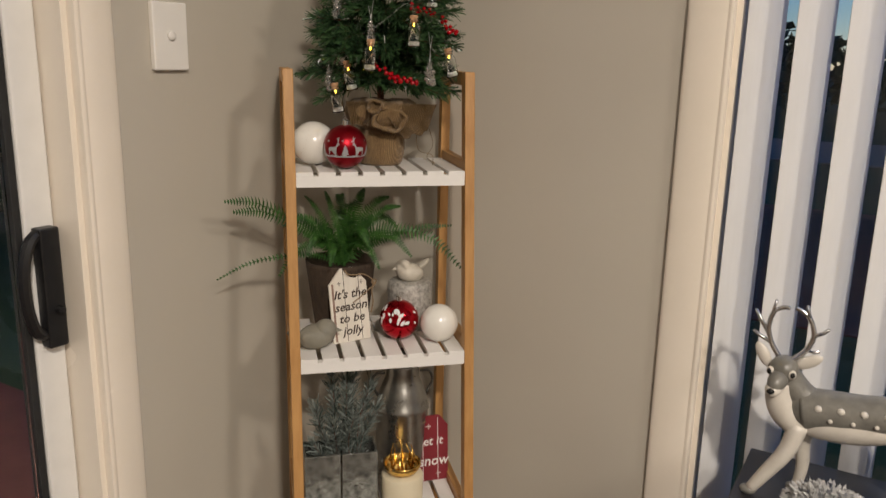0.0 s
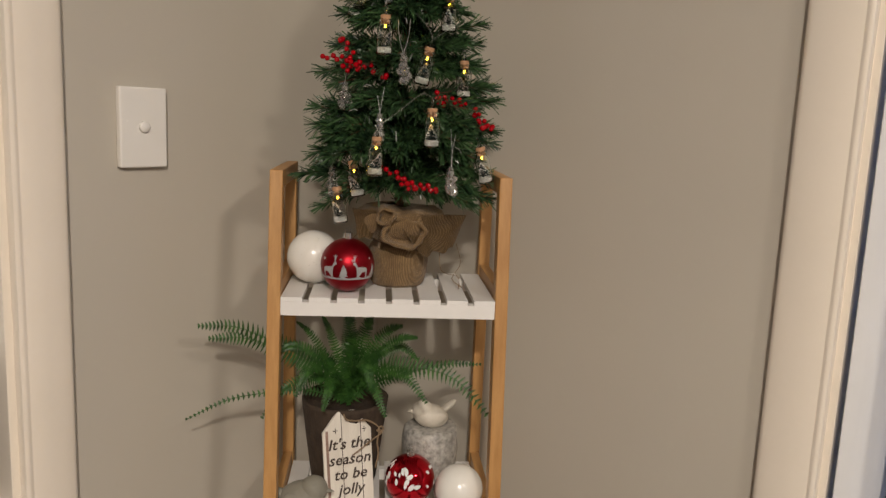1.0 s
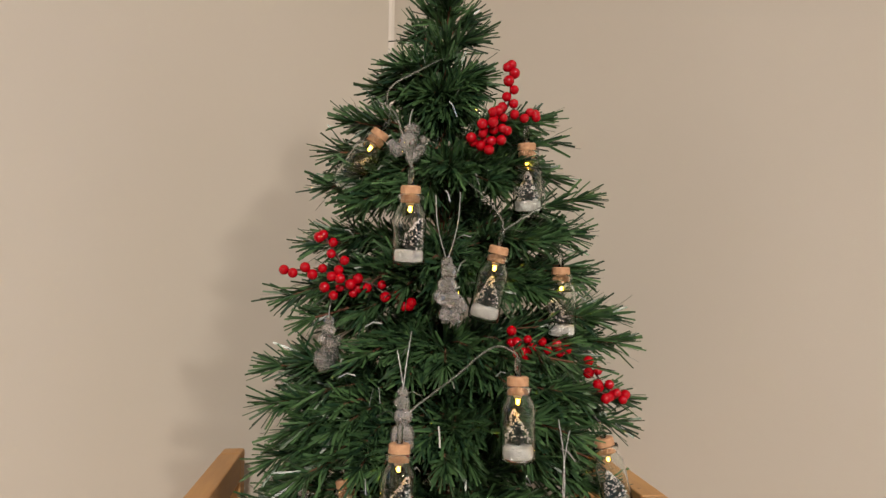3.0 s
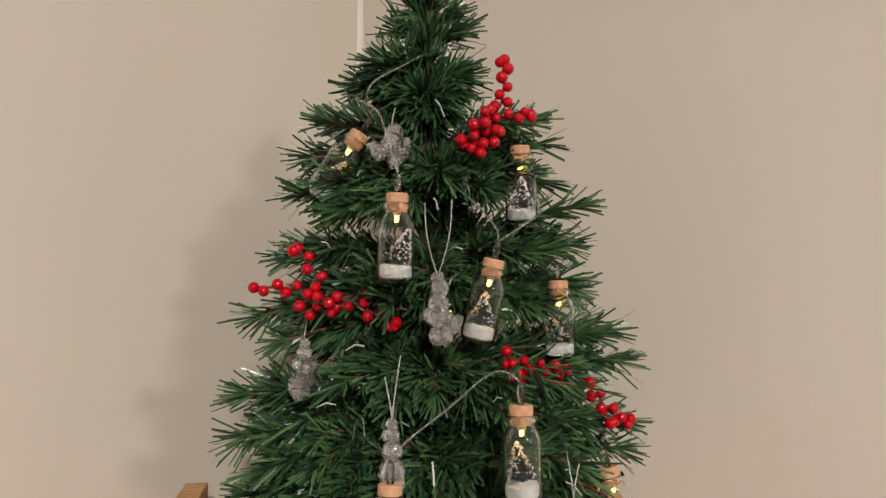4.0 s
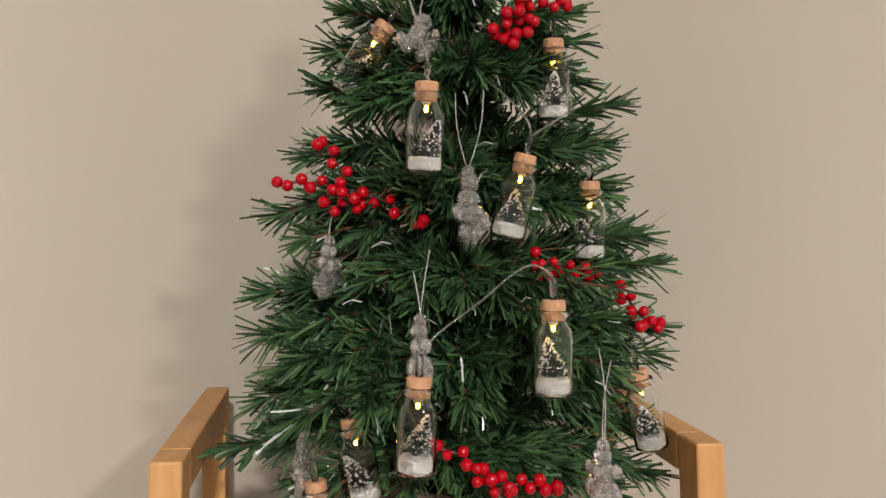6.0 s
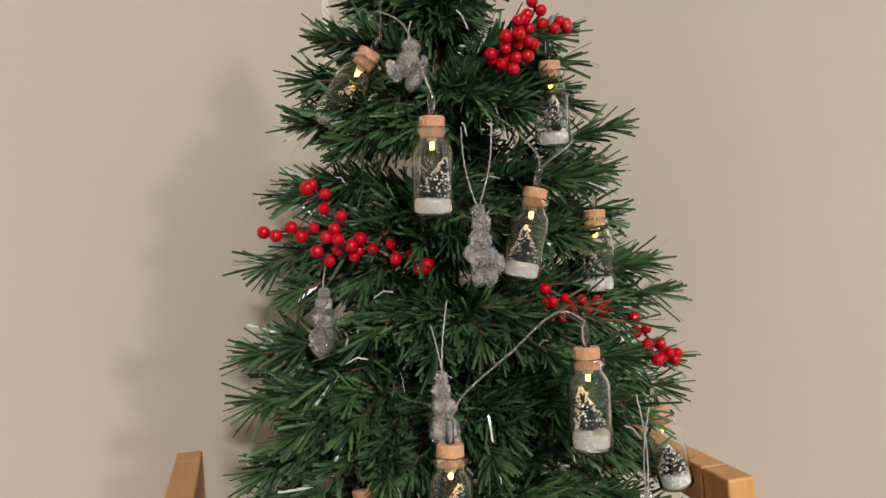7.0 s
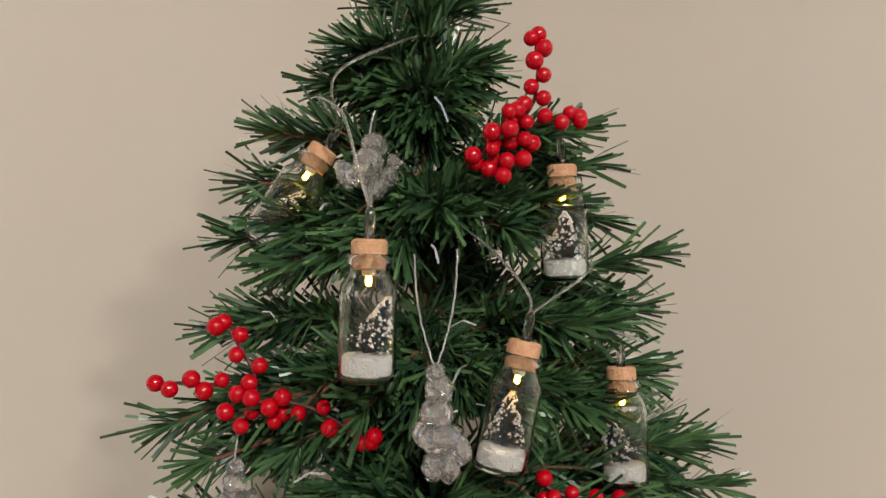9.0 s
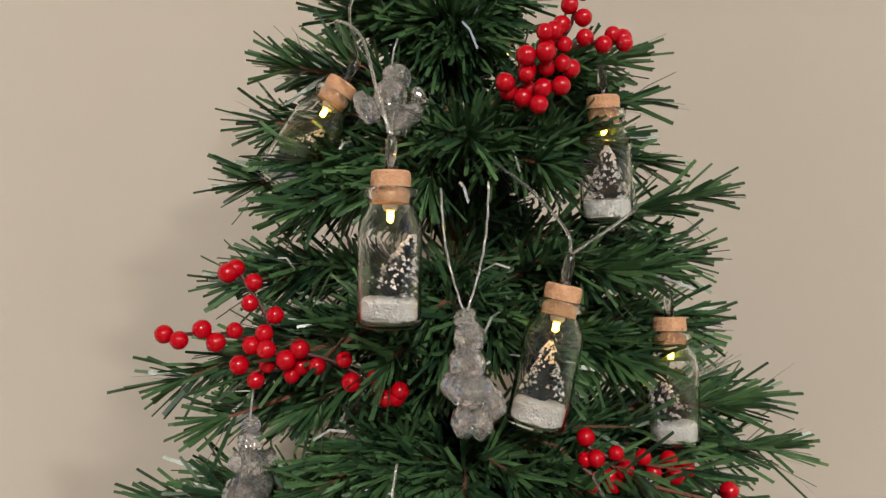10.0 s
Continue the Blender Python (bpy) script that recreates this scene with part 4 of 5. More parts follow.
def bauble(a, b, z, r, kind, label, turn=0):
    t = thing("bauble", STAND @ pose(a, b, z + r, 0, 0, turn), label, "bauble")
    skin = {"stag": RED_SATIN, "leaf": RED_GLOSS}.get(kind, PEARL)
    part("ball", sphere(r), skin, t, smooth=True)
    if kind == "stag":
        band = [[(x, -24), (x + 12, -24), (x + 12, -19 + 2 * math.sin(x * 0.2)), (x, -19 + 2 * math.sin((x - 12) * 0.2))] for x in range(-180, 180, 12)]
        shapes = band
        for k in range(5):
            x = -72 + 72 * k
            shapes = shapes + [moved(STAG, x + 28, -4, 1.6, -1 if k % 2 else 1), moved(ANTLER, x + 28, -4, 1.6, -1 if k % 2 else 1), moved(PINE, x + 62, -5, 1.6), moved(STAR, x + 10, 18, 1.3), moved(STAR, x + 55, 20, 1.0)]
        part("motif", on_ball(shapes, r * 1.004), GLITTER, t, "silver glitter stags and firs")
    if kind == "leaf":
        shapes = []
        for k in range(46):
            x, y, s, w = rng.uniform(-180, 180), rng.uniform(-8, 48), rng.uniform(1.1, 2.0), rng.uniform(0, 6.28)
            shapes.append([(x + s * (p * math.cos(w) - q * math.sin(w)), y + s * (p * math.sin(w) + q * math.cos(w))) for p, q in LEAF])
        part("motif", on_ball(shapes, r * 1.004), SNOW, t, "white leaf shapes")
    if kind == "sparkle":
        flakes = []
        for k in range(260):
            x, y, s, w = rng.uniform(-100, 100), rng.uniform(-60, 70), rng.uniform(0.35, 0.75), rng.uniform(0, 6.28)
            flakes.append([(x + s * math.cos(w + q), y + s * math.sin(w + q)) for q in (0, 1.57, 3.14, 4.71)])
        part("glitter", on_ball(flakes, r * 1.003), CHROME, t, "fine silver glitter flakes")
    if kind in ("stag", "leaf"):
        part("cap", cap(r), CHROME, t, "silver cap and ring")
    return t


bauble(-0.112, 0.076, 0.9305, 0.0392, "sparkle", "pearl-white bauble with fine glitter lying on the shelf")
bauble(-0.060, 0.0245, 0.9305, 0.0385, "stag", "satin red bauble with silver glitter stags and firs", 4)
bauble(0.041, 0.032, 0.6015, 0.0378, "leaf", "mirror-red bauble with white leaf pattern", 12)
bauble(0.113, 0.004, 0.6015, 0.0358, "plain", "glossy pearl-white bauble lying on the shelf")

# ---- middle shelf: fern, wooden tag, owl, stone ----
FERN = surface("fern_leaf", (0.009, 0.045, 0.007), (0.045, 0.130, 0.021), 70, 0.4, 0.55, island=0.7)
FERN_POT = surface("bark_pot", (0.022, 0.014, 0.009), (0.07, 0.045, 0.028), 90, 0.85, None, 0.9, 260, stretch=(1, 1, 0.4))
MIDDLE = 0.6005
fern = thing("potted_fern", STAND @ pose(-0.062, 0.105, MIDDLE), "green artificial fern in a dark bark pot", "plant")
bm = ruffled([(0.0, 0.001), (0.048, 0.001), (0.051, 0.01), (0.059, 0.07), (0.067, 0.135), (0.0675, 0.142), (0.063, 0.142), (0.06, 0.128), (0.0, 0.126)], 40, 9, 0.012, 0.5)
bmesh.ops.remove_doubles(bm, verts=bm.verts[:], dist=0.0001)
part("pot", bm, FERN_POT, fern, "dark rough bark pot", smooth=True)


def frond(tip, rise, leaf, seed):
    """One arching frond: a midrib with two rows of narrow folded leaflets that shorten towards the tip."""
    r = np.random.default_rng(seed)
    start = Vector((r.uniform(-0.01, 0.01), r.uniform(-0.01, 0.01), 0.13))
    tip = Vector(tip) - Vector((-0.062, 0.105, MIDDLE))
    mid = start.lerp(tip, 0.45) + Vector((0, 0, rise))
    way = curve_points([start, start.lerp(mid, 0.5) + Vector((0, 0, rise * 0.35)), mid, mid.lerp(tip, 0.55) + Vector((0, 0, rise * 0.35)), tip], 10)
    rib = part("frond", tube(way, 0.0011, 5, taper=0.35), FERN, fern)
    vs, fs = [], []
    n = len(way)
    for i in range(4, n * 2 - 1, 2):
        f = i / (n * 2 - 1)
        p = way[min(n - 1, i // 2)] if i % 2 == 0 else (way[i // 2] + way[min(n - 1, i // 2 + 1)]) / 2
        d = (way[min(n - 1, i // 2 + 1)] - way[max(0, i // 2 - 1)]).normalized()
        side = d.cross(Vector((0.1 * r.normal(), -0.8, 0.6)))
        side = side.normalized() if side.length > 0.1 else d.orthogonal().normalized()
        up = side.cross(d).normalized()
        ln = leaf * min(1.0, 0.45 + f * 2.2) * (1.03 - f) ** 0.55
        for s in (-1, 1):
            out = (side * s + d * 0.28 + up * (0.12 + 0.1 * r.normal())).normalized()
            w = d * 0.0018
            e, h = p + out * ln - up * ln * 0.1, p + out * ln * 0.5 + up * 0.0006
            k = len(vs)
            vs += [p - w, p + w, h + w * 0.85, h - w * 0.85, e + w * 0.15, e - w * 0.15]
            fs += [(k, k + 1, k + 2, k + 3), (k + 3, k + 2, k + 4, k + 5)]
    me = bpy.data.meshes.new("leaflets")
    me.from_pydata([tuple(q) for q in vs], [], fs)
    tagged(part_of("leaflets", me, FERN, rib), kind="stuff")


for k, (tip, rise, leaf) in enumerate((
        ((-0.270, 0.03, 0.872), 0.035, 0.026), ((-0.256, 0.035, 0.852), 0.032, 0.028), ((-0.289, 0.03, 0.731), 0.03, 0.011), ((0.158, 0.03, 0.738), 0.07, 0.028),
        ((0.142, 0.05, 0.815), 0.02, 0.016), ((-0.132, 0.04, 0.878), 0.02, 0.013), ((-0.095, 0.05, 0.884), 0.015, 0.015), ((-0.022, 0.06, 0.886), 0.02, 0.022),
        ((0.022, 0.05, 0.872), 0.03, 0.02), ((0.045, 0.06, 0.852), 0.03, 0.018), ((-0.045, 0.045, 0.862), 0.035, 0.024), ((-0.17, 0.06, 0.82), 0.045, 0.018),
        ((0.06, 0.02, 0.765), 0.05, 0.02), ((-0.13, 0.015, 0.775), 0.05, 0.02), ((-0.02, 0.01, 0.79), 0.05, 0.022), ((-0.06, 0.15, 0.86), 0.04, 0.02), ((0.05, 0.12, 0.80), 0.05, 0.02), ((-0.18, 0.03, 0.735), 0.05, 0.018),
        ((0.0, 0.015, 0.745), 0.045, 0.02), ((-0.09, 0.01, 0.755), 0.04, 0.02))):
    frond(tip, rise, leaf, 40 + k)

TAG_WHITE = surface("whitewashed_board", (0.58, 0.53, 0.46), (0.82, 0.78, 0.70), 26, 0.75, None, 0.4, 300, stretch=(3, 1, 0.4))
INK = surface("dark_brown_ink", (0.03, 0.018, 0.012), (0.06, 0.04, 0.03), 300, 0.8)
TWINE = surface("jute_twine", (0.20, 0.13, 0.075), (0.36, 0.26, 0.16), 500, 0.95, None, 0.8, 1400)
STRIPE = surface("faded_brown_stripe", (0.20, 0.12, 0.09), (0.34, 0.23, 0.18), 80, 0.8)
RED_BOARD = surface("dark_red_painted_board", (0.16, 0.010, 0.018), (0.24, 0.018, 0.028), 30, 0.6, None, 0.3, 300)
CHALK = surface("white_lettering", (0.72, 0.68, 0.66), (0.82, 0.8, 0.78), 300, 0.7)


def words(text, size, x, z, parent, material, shear=0.0):
    cu = bpy.data.curves.new("words", "FONT")
    cu.body, cu.size, cu.align_x, cu.extrude, cu.shear, cu.resolution_u, cu.offset = text, size, "CENTER", 0.0003, shear, 2, 0.0003
    tmp = bpy.data.objects.new("tmp", cu)
    scene.collection.objects.link(tmp)
    bpy.context.view_layer.update()
    me = bpy.data.meshes.new_from_object(tmp.evaluated_get(bpy.context.evaluated_depsgraph_get()))
    bpy.data.objects.remove(tmp)
    me.name = "lettering"
    me.materials.clear()
    return part_of("lettering", me, material, parent, "", pose(x, -0.0006, z, 90, 0, 0))


def tag_board(w, h, cut, thick):
    bm = bmesh.new()
    ring = [(-w / 2, 0), (w / 2, 0), (w / 2, h - cut), (w / 2 - cut * 0.8, h), (-w / 2 + cut * 0.8, h), (-w / 2, h - cut)]
    f = bm.faces.new([bm.verts.new((x, 0, z)) for x, z in ring])
    r = bmesh.ops.extrude_face_region(bm, geom=[f])
    for q in r["geom"]:
        if isinstance(q, bmesh.types.BMVert):
            q.co.y += thick
    bmesh.ops.recalc_face_normals(bm, faces=bm.faces[:])
    bmesh.ops.bevel(bm, geom=bm.edges[:], offset=0.0006, segments=1, affect="EDGES")
    return bm


tag = thing("wooden_tag", STAND @ pose(-0.048, 0.030, MIDDLE, -5, -3, 14), "whitewashed wooden tag with dark lettering, leaning on the fern pot", "sign")
part("board", tag_board(0.074, 0.142, 0.03, 0.006), TAG_WHITE, tag)
for x in (-0.008, 0.021):
    part("groove", box(x - 0.0005, x + 0.0005, -0.0004, 0.0006, 0.002, 0.145 if x < 0 else 0.13), INK, tag)
part("stripe", box(-0.0325, -0.0285, -0.0004, 0.0006, 0.003, 0.115), STRIPE, tag)
words("It's the", 0.0235, 0.002, 0.085, tag, INK, 0.25)
words("season", 0.0235, 0.002, 0.061, tag, INK, 0.25)
words("to be", 0.0235, 0.002, 0.038, tag, INK, 0.25)
words("jolly", 0.0235, 0.002, 0.014, tag, INK, 0.25)
part("snowflake", box(-0.021, -0.0135, -0.0005, 0.0004, 0.1135, 0.1145), INK, tag)
part("snowflake", box(-0.0178, -0.0168, -0.0006, 0.0003, 0.110, 0.118), INK, tag)
part("snowflake", box(0.0235, 0.0295, -0.0005, 0.0004, 0.1115, 0.1125), INK, tag)
part("snowflake", box(0.026, 0.027, -0.0006, 0.0003, 0.108, 0.116), INK, tag)
bm = tube(curve_points([(-0.004, -0.001, 0.138), (-0.001, -0.006, 0.131), (0.012, -0.008, 0.128), (0.028, -0.008, 0.127), (0.043, -0.006, 0.118), (0.049, -0.004, 0.108), (0.045, -0.004, 0.09), (0.046, -0.003, 0.07), (0.04, -0.004, 0.05)], 8), 0.0013, 6)
tube(curve_points([(0.048, -0.006, 0.11), (0.052, -0.008, 0.106), (0.048, -0.009, 0.102), (0.04, -0.009, 0.098), (0.02, -0.007, 0.084), (0.005, -0.006, 0.075)], 8), 0.0012, 6, bm)
tube(curve_points([(0.046, -0.006, 0.108), (0.05, -0.007, 0.114), (0.055, -0.006, 0.11), (0.05, -0.007, 0.105), (0.044, -0.006, 0.109)], 6), 0.0012, 6, bm)
part("twine", bm, TWINE, tag, "jute twine bow", smooth=True)

STUMP = surface("glittered_grey_bark", (0.10, 0.095, 0.085), (0.66, 0.63, 0.58), 130, 0.5, None, 1.0, 240)
BIRD_CREAM = surface("cream_ceramic", (0.50, 0.46, 0.38), (0.68, 0.63, 0.55), 60, 0.5, None, 0.3, 200)
STONE = surface("matt_grey_ceramic", (0.19, 0.18, 0.145), (0.27, 0.255, 0.21), 40, 0.6, 0.75, 0.2, 300)


def bird_mesh(size, z, way, lift=0.0, bm=None):
    """A plump sitting bird as one form, its head towards way (-1 or 1 along x): body, head, beak and a short raised tail."""
    bm = bm or bmesh.new()

    def lump(x, y, h, sx, sy, sz, tilt=0):
        bmesh.ops.create_uvsphere(bm, u_segments=24, v_segments=14, radius=1.0, matrix=pose(way * x * size, y * size, z + h * size, 0, -way * tilt, 0) @ Matrix.Diagonal((sx * size, sy * size, sz * size, 1)))

    lump(0, 0, 0.52, 0.78, 0.58, 0.52, 12)
    lump(0.38, 0, 0.80, 0.46, 0.46, 0.44)
    lump(0.30, 0, 0.62, 0.48, 0.50, 0.46, 30)
    lump(-0.74, 0, 0.60 + 0.3 * lift, 0.46, 0.24, 0.14, -8 - 30 * lift)
    lump(-0.12, -0.42, 0.54, 0.46, 0.16, 0.28, -8)
    bmesh.ops.create_cone(bm, segments=8, radius1=0.13 * size, radius2=0.01 * size, depth=0.34 * size, cap_ends=True, matrix=pose(way * 0.90 * size, 0, z + 0.78 * size, 0, way * 95, 0))
    return bm


bm = lathe([(0, 0), (0.040, 0.0), (0.0435, 0.006), (0.0425, 0.03), (0.0445, 0.06), (0.043, 0.09), (0.038, 0.094), (0, 0.093)], 40)
bmesh.ops.subdivide_edges(bm, edges=bm.edges[:], cuts=1)
for q in bm.verts:
    q.co += Vector((q.co.x, q.co.y, 0)).normalized() * 0.0026 * noise.noise(q.co * 110)
stump_faces = len(bm.faces)
bird_mesh(0.037, 0.090, -1, 1.0, bm)
bm.faces.ensure_lookup_table()
for i in range(stump_faces, len(bm.faces)):
    bm.faces[i].material_index = 1
bird = part("bird_figurine", bm, STUMP, None, "", STAND @ pose(0.075, 0.108, MIDDLE, 0, 0, 12), True)
bird.data.materials.append(BIRD_CREAM)
tagged(bird, "cream ceramic bird sitting on a glittery grey stump", "figurine")

bird = part("bird_figurine", bird_mesh(0.045, 0.0, 1), STONE, None, "", STAND @ pose(-0.118, 0.004, MIDDLE, 0, 0, -8), True)
tagged(bird, "plain matt grey ceramic bird on the white shelf", "figurine")

# ---- bottom shelf: mirrored vases, frosted sprig, jar, candle, red tag ----
LOW = 0.2725
MERCURY = surface("mercury_glass", (0.02, 0.022, 0.02), (0.42, 0.43, 0.40), 75, 0.12, 0.3, 0.6, 160, metal=0.75)
FROST = surface("frosted_needles", (0.012, 0.03, 0.022), (0.30, 0.34, 0.32), 60, 0.6, None, island=0.9)
GOLD = surface("polished_gold", (0.75, 0.47, 0.12), (0.85, 0.56, 0.18), 50, 0.12, 0.2, metal=1.0)
WAX = surface("cream_wax", (0.62, 0.55, 0.40), (0.7, 0.63, 0.48), 20, 0.5, 0.6, subsurface=0.2)
CHURN = surface("dull_galvanised_metal", (0.20, 0.195, 0.18), (0.42, 0.41, 0.385), 28, 0.2, 0.38, 0.15, 120, metal=0.9)
LID = surface("dark_pewter", (0.05, 0.048, 0.044), (0.11, 0.105, 0.095), 90, 0.4, 0.55, 0.2, 300, metal=0.7)


def square_vase():
    bm = bmesh.new()
    s, h = 0.034, 0.112
    box(-s, s, -s, s, 0, 0.006, 0.001, bm)
    for x0, x1, y0, y1 in ((-s, s, -s, -s + 0.004), (-s, s, s - 0.004, s), (-s, -s + 0.004, -s + 0.004, s - 0.004), (s - 0.004, s, -s + 0.004, s - 0.004)):
        box(x0, x1, y0, y1, 0.006, h, 0.0008, bm)
    return bm


for k, a in enumerate((-0.111, -0.038)):
    v = part("square_vase", square_vase(), MERCURY, None, "", STAND @ pose(a, 0.03, LOW, 0, 0, 2 - 3 * k))
    tagged(v, "square mottled silver glass vase", "vase", "silver vases on the bottom shelf")

sprig = thing("frosted_sprig", STAND @ pose(-0.07, 0.055, LOW), "frosted grey-green fir sprig standing in the vases", "foliage")
for k, tip in enumerate(((-0.05, -0.04, 0.20), (0.01, -0.03, 0.255), (0.055, -0.035, 0.245), (-0.02, -0.01, 0.27), (0.03, 0.0, 0.285), (-0.055, -0.045, 0.13), (0.02, -0.06, 0.19), (-0.02, -0.06, 0.175), (0.065, -0.03, 0.19))):
    base_pt = (-0.035 if k % 2 else 0.03, -0.02, 0.02)
    way = curve_points([base_pt, (tip[0] * 0.6, tip[1] * 0.5, tip[2] * 0.6), tip], 4)
    tw = part("twig", tube(way, 0.0013, 5, taper=0.5), TWIG, sprig)
    tagged(part_of("needles", needle_mesh([tuple(p) for p in way[2:]], 20, 0.026), FROST, tw), kind="stuff")

churn = thing("milk_churn", STAND @ pose(0.062, 0.105, LOW), "dull silver metal milk churn with a dark lid", "churn")
part("body", lathe([(0, 0.001), (0.05, 0.001), (0.054, 0.006), (0.0545, 0.012), (0.053, 0.016), (0.0535, 0.15), (0.0555, 0.153), (0.0555, 0.158), (0.053, 0.162), (0.049, 0.182), (0.041, 0.204), (0.034, 0.220), (0.033, 0.240), (0.036, 0.245), (0.034, 0.2475), (0, 0.247)], 40), CHURN, churn, smooth=True)
part("lid", lathe([(0, 0.268), (0.032, 0.268), (0.036, 0.265), (0.037, 0.258), (0.033, 0.248), (0, 0.2476)], 36), LID, churn, "dark pewter lid")
for s_ in (-1, 1):
    part("handle", tube(curve_points([(s_ * 0.036, 0, 0.228), (s_ * 0.056, 0, 0.226), (s_ * 0.062, 0, 0.205), (s_ * 0.050, 0, 0.178)], 6), 0.0028, 8), LID, churn, smooth=True)

candle = thing("candle", STAND @ pose(0.046, 0.008, LOW), "thick cream wax candle with a gold bowl on top", "candle")
part("wax", lathe([(0, 0), (0.0395, 0), (0.041, 0.003), (0.041, 0.054), (0.039, 0.057), (0, 0.056)], 36), WAX, candle, smooth=True)
bowl = part("bowl", lathe([(0, 0.0575), (0.018, 0.0575), (0.031, 0.063), (0.036, 0.072), (0.037, 0.08), (0.0355, 0.08), (0.034, 0.073), (0.028, 0.066), (0, 0.0635)], 36), GOLD, candle, "polished gold bowl", smooth=True)
bm = bmesh.new()
for k in range(9):
    a = 2 * math.pi * k / 9
    tube([(0.02 * math.cos(a), 0.02 * math.sin(a), 0.066), (0.024 * math.cos(a), 0.024 * math.sin(a), 0.09), (0.018 * math.cos(a + 0.3), 0.018 * math.sin(a + 0.3), 0.112 + 0.008 * math.sin(5 * a))], 0.0026, 6, bm, 0.3)
part("crown", bm, GOLD, candle, "gold spiked crown", smooth=True)

rtag = thing("wooden_tag", STAND @ pose(0.118, 0.062, LOW, -5, 0, 6), "dark red wooden tag with white lettering and pale twine", "sign")
part("board", tag_board(0.072, 0.14, 0.022, 0.006), RED_BOARD, rtag)
for x in (-0.018, 0.014):
    part("groove", box(x - 0.0006, x + 0.0006, -0.0004, 0.0006, 0.002, 0.136), CHALK, rtag)
words("let it", 0.026, 0.0, 0.078, rtag, CHALK, 0.15)
words("snow", 0.030, 0.004, 0.034, rtag, CHALK, 0.15)
part("snowflake", box(-0.012, 0.0, -0.0005, 0.0004, 0.1175, 0.1187), CHALK, rtag)
part("snowflake", box(-0.0066, -0.0054, -0.0006, 0.0003, 0.112, 0.124), CHALK, rtag)
part("snowflake", box(0.008, 0.020, -0.0005, 0.0004, 0.0145, 0.0157), CHALK, rtag)
part("snowflake", box(0.0134, 0.0146, -0.0006, 0.0003, 0.009, 0.021), CHALK, rtag)
bm = tube(curve_points([(-0.012, -0.002, 0.13), (-0.026, -0.006, 0.127), (-0.037, -0.006, 0.115), (-0.036, -0.005, 0.095), (-0.028, -0.005, 0.085)], 7), 0.0016, 6)
part("twine", bm, TWINE, rtag, smooth=True)

# ---- by the window: a low dark table with a deer figurine and a glittering cluster ----
TABLE = surface("black_stained_wood", (0.014, 0.014, 0.017), (0.032, 0.032, 0.036), 12, 0.35, 0.5, 0.1, 150, stretch=(0.4, 4, 4))
table = thing("low_table", pose(0.925, -0.03, 0), "low black wooden table under the window", "table")
part("tabletop", box(0, 1.0, -0.45, 0, 0.437, 0.465, 0.003), TABLE, table)
for x, y in ((0.03, -0.03), (0.97, -0.03), (0.03, -0.42), (0.97, -0.42)):
    part("leg", box(x - 0.022, x + 0.022, y - 0.022, y + 0.022, 0, 0.437, 0.003), TABLE, table)
part("apron", box(0.06, 0.94, -0.05, -0.03, 0.37, 0.437, 0.002), TABLE, table)
part("apron", box(0.06, 0.94, -0.42, -0.40, 0.37, 0.437, 0.002), TABLE, table)

DEER_COAT = surface("grey_and_cream_glaze", (0.11, 0.105, 0.092), (0.24, 0.23, 0.205), 45, 0.3, 0.4, 0.2, 160)
DEER_PALE = surface("cream_glaze", (0.52, 0.48, 0.42), (0.68, 0.64, 0.58), 30, 0.3, 0.4)
DEER_DARK = surface("black_glaze", (0.008, 0.008, 0.008), (0.015, 0.015, 0.015), 90, 0.2)


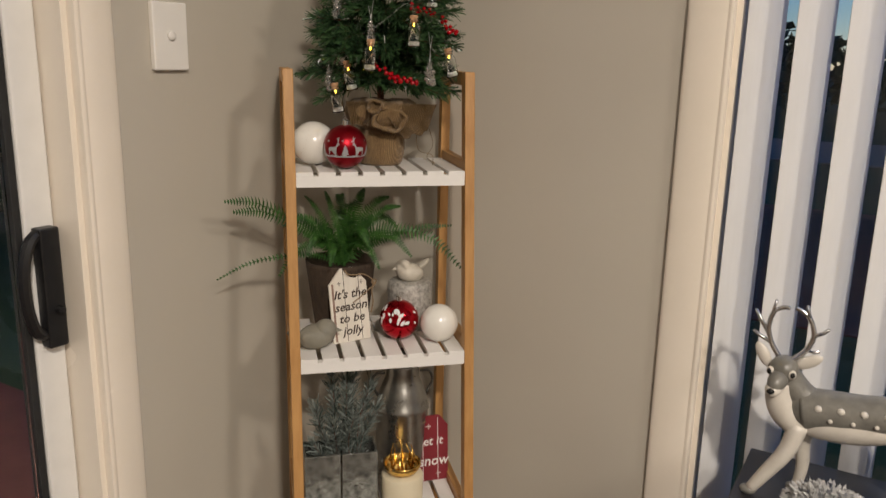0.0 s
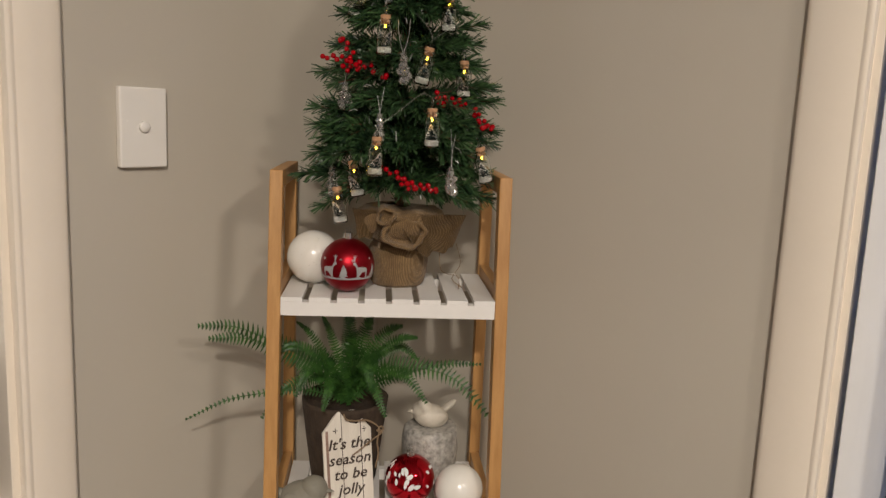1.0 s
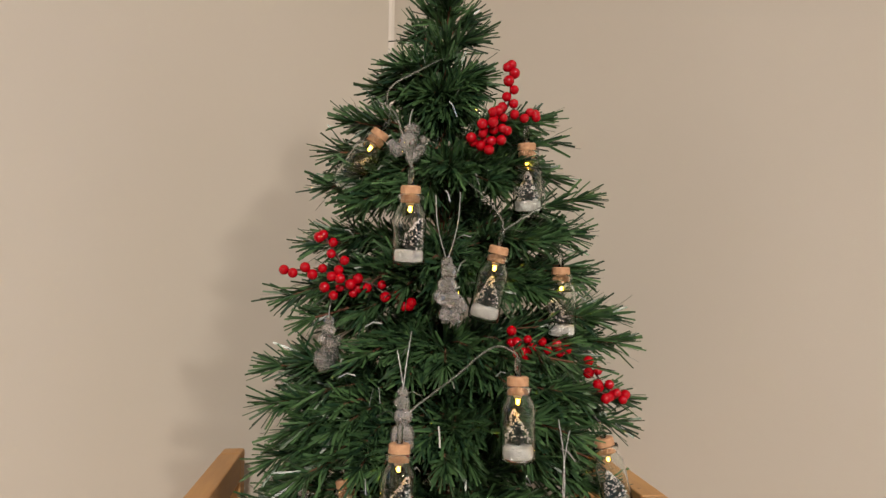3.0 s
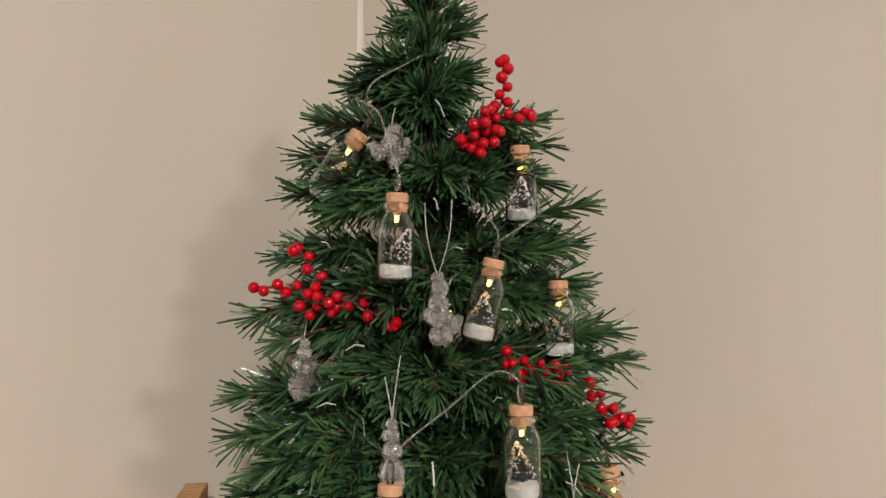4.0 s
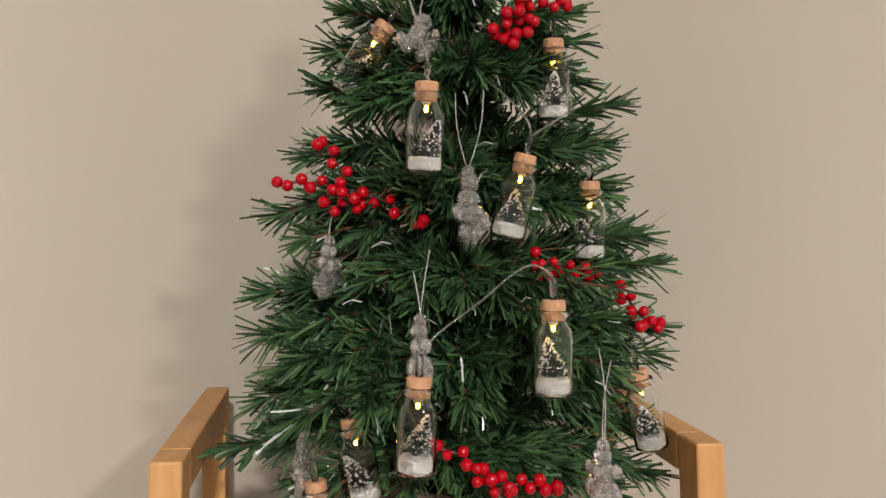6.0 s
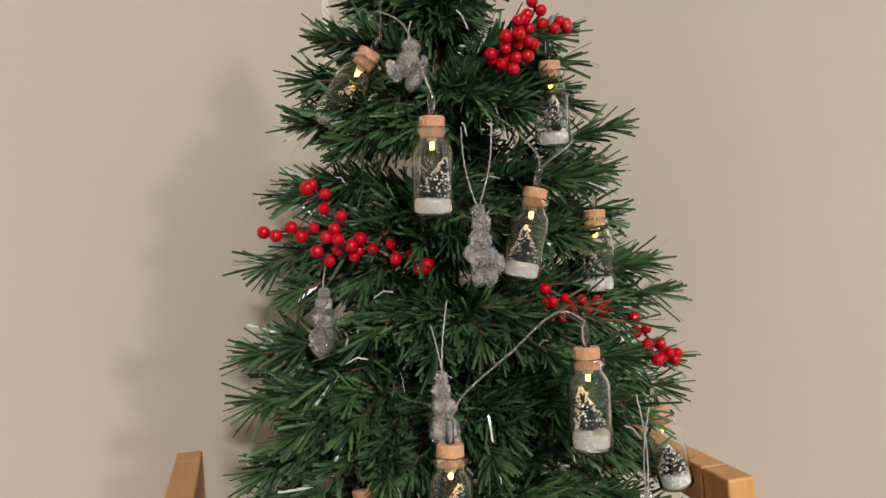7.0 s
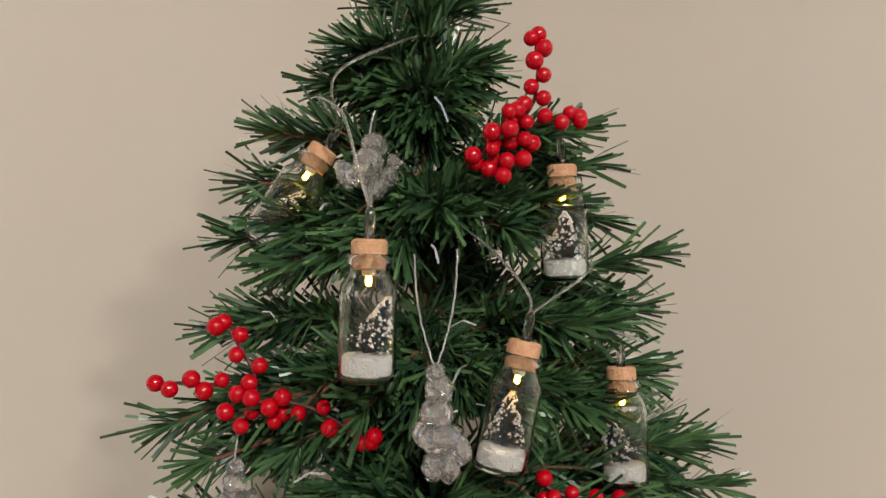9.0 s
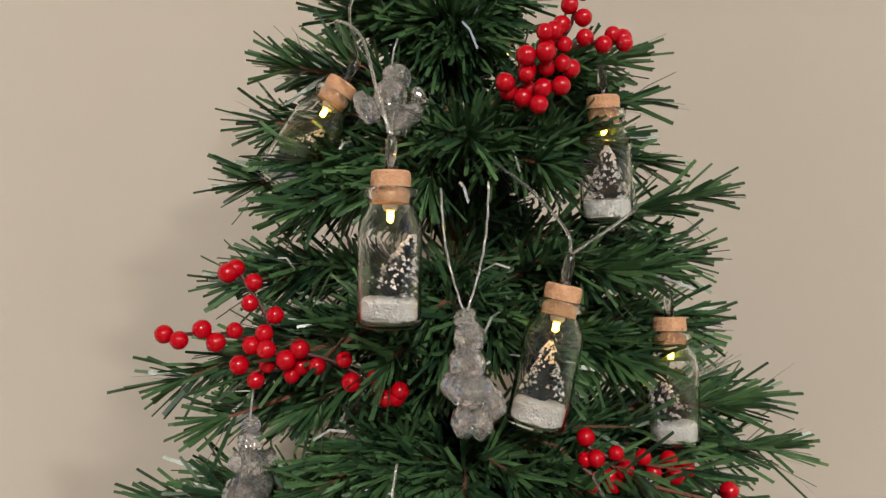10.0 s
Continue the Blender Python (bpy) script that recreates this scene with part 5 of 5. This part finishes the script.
def deer_mesh():
    """A standing deer: arched body, slim legs, raised head with ears and a ring of silver antlers; faces -x."""
    bm = bmesh.new()
    marks = []

    def add(index, make):
        before = len(bm.faces)
        make()
        marks.append((before, len(bm.faces), index))

    def blob(c, s, rot=(0, 0, 0)):
        bmesh.ops.create_uvsphere(bm, u_segments=20, v_segments=12, radius=1.0, matrix=pose(*c, *rot) @ Matrix.Diagonal((*s, 1)))

    add(0, lambda: tube(curve_points([(-0.048, 0, 0.150), (-0.02, 0, 0.156), (0.03, 0, 0.160), (0.08, 0, 0.168), (0.115, 0, 0.166), (0.135, 0, 0.150)], 5), 0.032, 18, bm, 0.88))
    add(1, lambda: blob((0.02, -0.002, 0.139), (0.082, 0.028, 0.026), (0, -10, 0)))
    add(0, lambda: blob((-0.044, 0, 0.150), (0.030, 0.030, 0.034)))
    add(0, lambda: blob((0.122, 0, 0.158), (0.036, 0.032, 0.036)))
    add(1, lambda: tube(curve_points([(-0.052, -0.004, 0.128), (-0.074, -0.010, 0.145), (-0.084, -0.012, 0.168), (-0.085, -0.012, 0.190)], 5), 0.024, 16, bm, 0.72))
    add(0, lambda: tube(curve_points([(-0.036, 0.004, 0.158), (-0.056, 0.002, 0.172), (-0.070, 0.0, 0.190), (-0.078, -0.002, 0.206)], 5), 0.024, 16, bm, 0.8))
    # the head looks out into the room
    add(0, lambda: blob((-0.081, -0.008, 0.210), (0.0215, 0.023, 0.0225)))
    add(0, lambda: blob((-0.086, -0.028, 0.198), (0.014, 0.022, 0.015), (24, 0, -12)))
    add(1, lambda: blob((-0.089, -0.036, 0.187), (0.0125, 0.016, 0.0105), (24, 0, -12)))
    add(2, lambda: blob((-0.0915, -0.0515, 0.187), (0.0058, 0.004, 0.0046)))
    for s in (-1, 1):
        add(1, lambda: blob((-0.083 + s * 0.0155, -0.0245, 0.2095), (0.0062, 0.004, 0.0072), (0, 0, s * 28)))
        add(2, lambda: blob((-0.083 + s * 0.0165, -0.0275, 0.2095), (0.0036, 0.003, 0.0046), (0, 0, s * 28)))
    add(1, lambda: blob((-0.113, -0.004, 0.226), (0.0095, 0.0055, 0.0215), (0, -30, 0)))
    add(1, lambda: blob((-0.049, -0.006, 0.228), (0.0095, 0.0055, 0.0215), (0, 58, 0)))
    for pts, r in (([(-0.050, -0.014, 0.130), (-0.062, -0.020, 0.085), (-0.088, -0.024, 0.040), (-0.106, -0.026, 0.010)], 0.0155), ([(-0.040, 0.016, 0.130), (-0.044, 0.02, 0.085), (-0.040, 0.02, 0.050), (-0.045, 0.02, 0.008)], 0.014),
                   ([(0.108, -0.016, 0.145), (0.094, -0.02, 0.105), (0.116, -0.02, 0.062), (0.104, -0.02, 0.008)], 0.017), ([(0.128, 0.016, 0.145), (0.122, 0.02, 0.10), (0.142, 0.02, 0.06), (0.132, 0.02, 0.008)], 0.016)):
        add(1, lambda: tube(curve_points(pts, 5), r, 12, bm, 0.55))
        add(0, lambda: blob((pts[-1][0] - 0.003, pts[-1][1], 0.008), (0.013, 0.01, 0.008)))
    for k in range(5):
        add(1, lambda: blob((-0.026 + 0.030 * k, -0.0275, 0.166 + 0.003 * k), (0.0054, 0.0045, 0.0052)))
        add(1, lambda: blob((-0.008 + 0.030 * k, -0.031, 0.152 + 0.003 * k), (0.0034, 0.0035, 0.0034)))
    # two antlers that bow towards each other
    add(3, lambda: tube(curve_points([(-0.092, -0.004, 0.228), (-0.105, -0.004, 0.248), (-0.111, -0.004, 0.272), (-0.106, -0.004, 0.296), (-0.094, -0.004, 0.305), (-0.084, -0.004, 0.306)], 6), 0.0044, 8, bm, 0.75))
    add(3, lambda: tube(curve_points([(-0.072, -0.008, 0.226), (-0.056, -0.008, 0.244), (-0.047, -0.008, 0.268), (-0.052, -0.008, 0.290), (-0.062, -0.008, 0.303), (-0.076, -0.008, 0.309)], 6), 0.0044, 8, bm, 0.75))
    for a, b in (((-0.110, -0.004, 0.262), (-0.131, -0.006, 0.297)), ((-0.105, -0.004, 0.248), (-0.131, -0.006, 0.263)), ((-0.107, -0.004, 0.292), (-0.104, -0.006, 0.316)), ((-0.047, -0.008, 0.270), (-0.027, -0.010, 0.285)), ((-0.054, -0.008, 0.247), (-0.036, -0.010, 0.248)), ((-0.056, -0.008, 0.297), (-0.060, -0.010, 0.316))):
        add(3, lambda: tube([a, Vector(a).lerp(Vector(b), 0.6) + Vector((0, 0, -0.002)), b], 0.0036, 7, bm, 0.65))
    bm.faces.ensure_lookup_table()
    for a, b, i in marks:
        for k in range(a, b):
            bm.faces[k].material_index = i
    return bm


deer = part("deer_figurine", deer_mesh(), DEER_COAT, None, "", pose(1.058, -0.17, 0.465), True)
for mat in (DEER_PALE, DEER_DARK, CHROME):
    deer.data.materials.append(mat)
tagged(deer, "grey and cream spotted deer figurine with silver antlers on the table", "figurine")

CRYSTAL = surface("silver_white_glitter", (0.42, 0.42, 0.42), (0.82, 0.81, 0.80), 500, 0.3, None, 1.0, 900, metal=0.25)
vs, fs = [], []
for k in range(900):
    d = rng.normal(size=3)
    d[2] = abs(d[2])
    d /= np.linalg.norm(d)
    c = d * np.array((0.066, 0.030, 0.056)) * rng.uniform(0.65, 1.0)
    s, w = np.cross(d, rng.normal(size=3)), 0.0032
    s = s / np.linalg.norm(s)
    n = np.cross(d, s)
    i = len(vs)
    vs += [c + s * w, c - s * w * 0.5 + n * w, c - s * w * 0.5 - n * w, c + d * 0.007]
    fs += [(i, i + 1, i + 3), (i + 1, i + 2, i + 3), (i + 2, i, i + 3), (i, i + 2, i + 1)]
me = bpy.data.meshes.new("glitter_cluster")
me.from_pydata([tuple(q) for q in vs], [], fs)
ob = part_of("glitter_cluster", me, CRYSTAL, None, "", pose(1.062, -0.205, 0.466))
tagged(ob, "silvery white glittering cluster ornament on the table", "ornament")
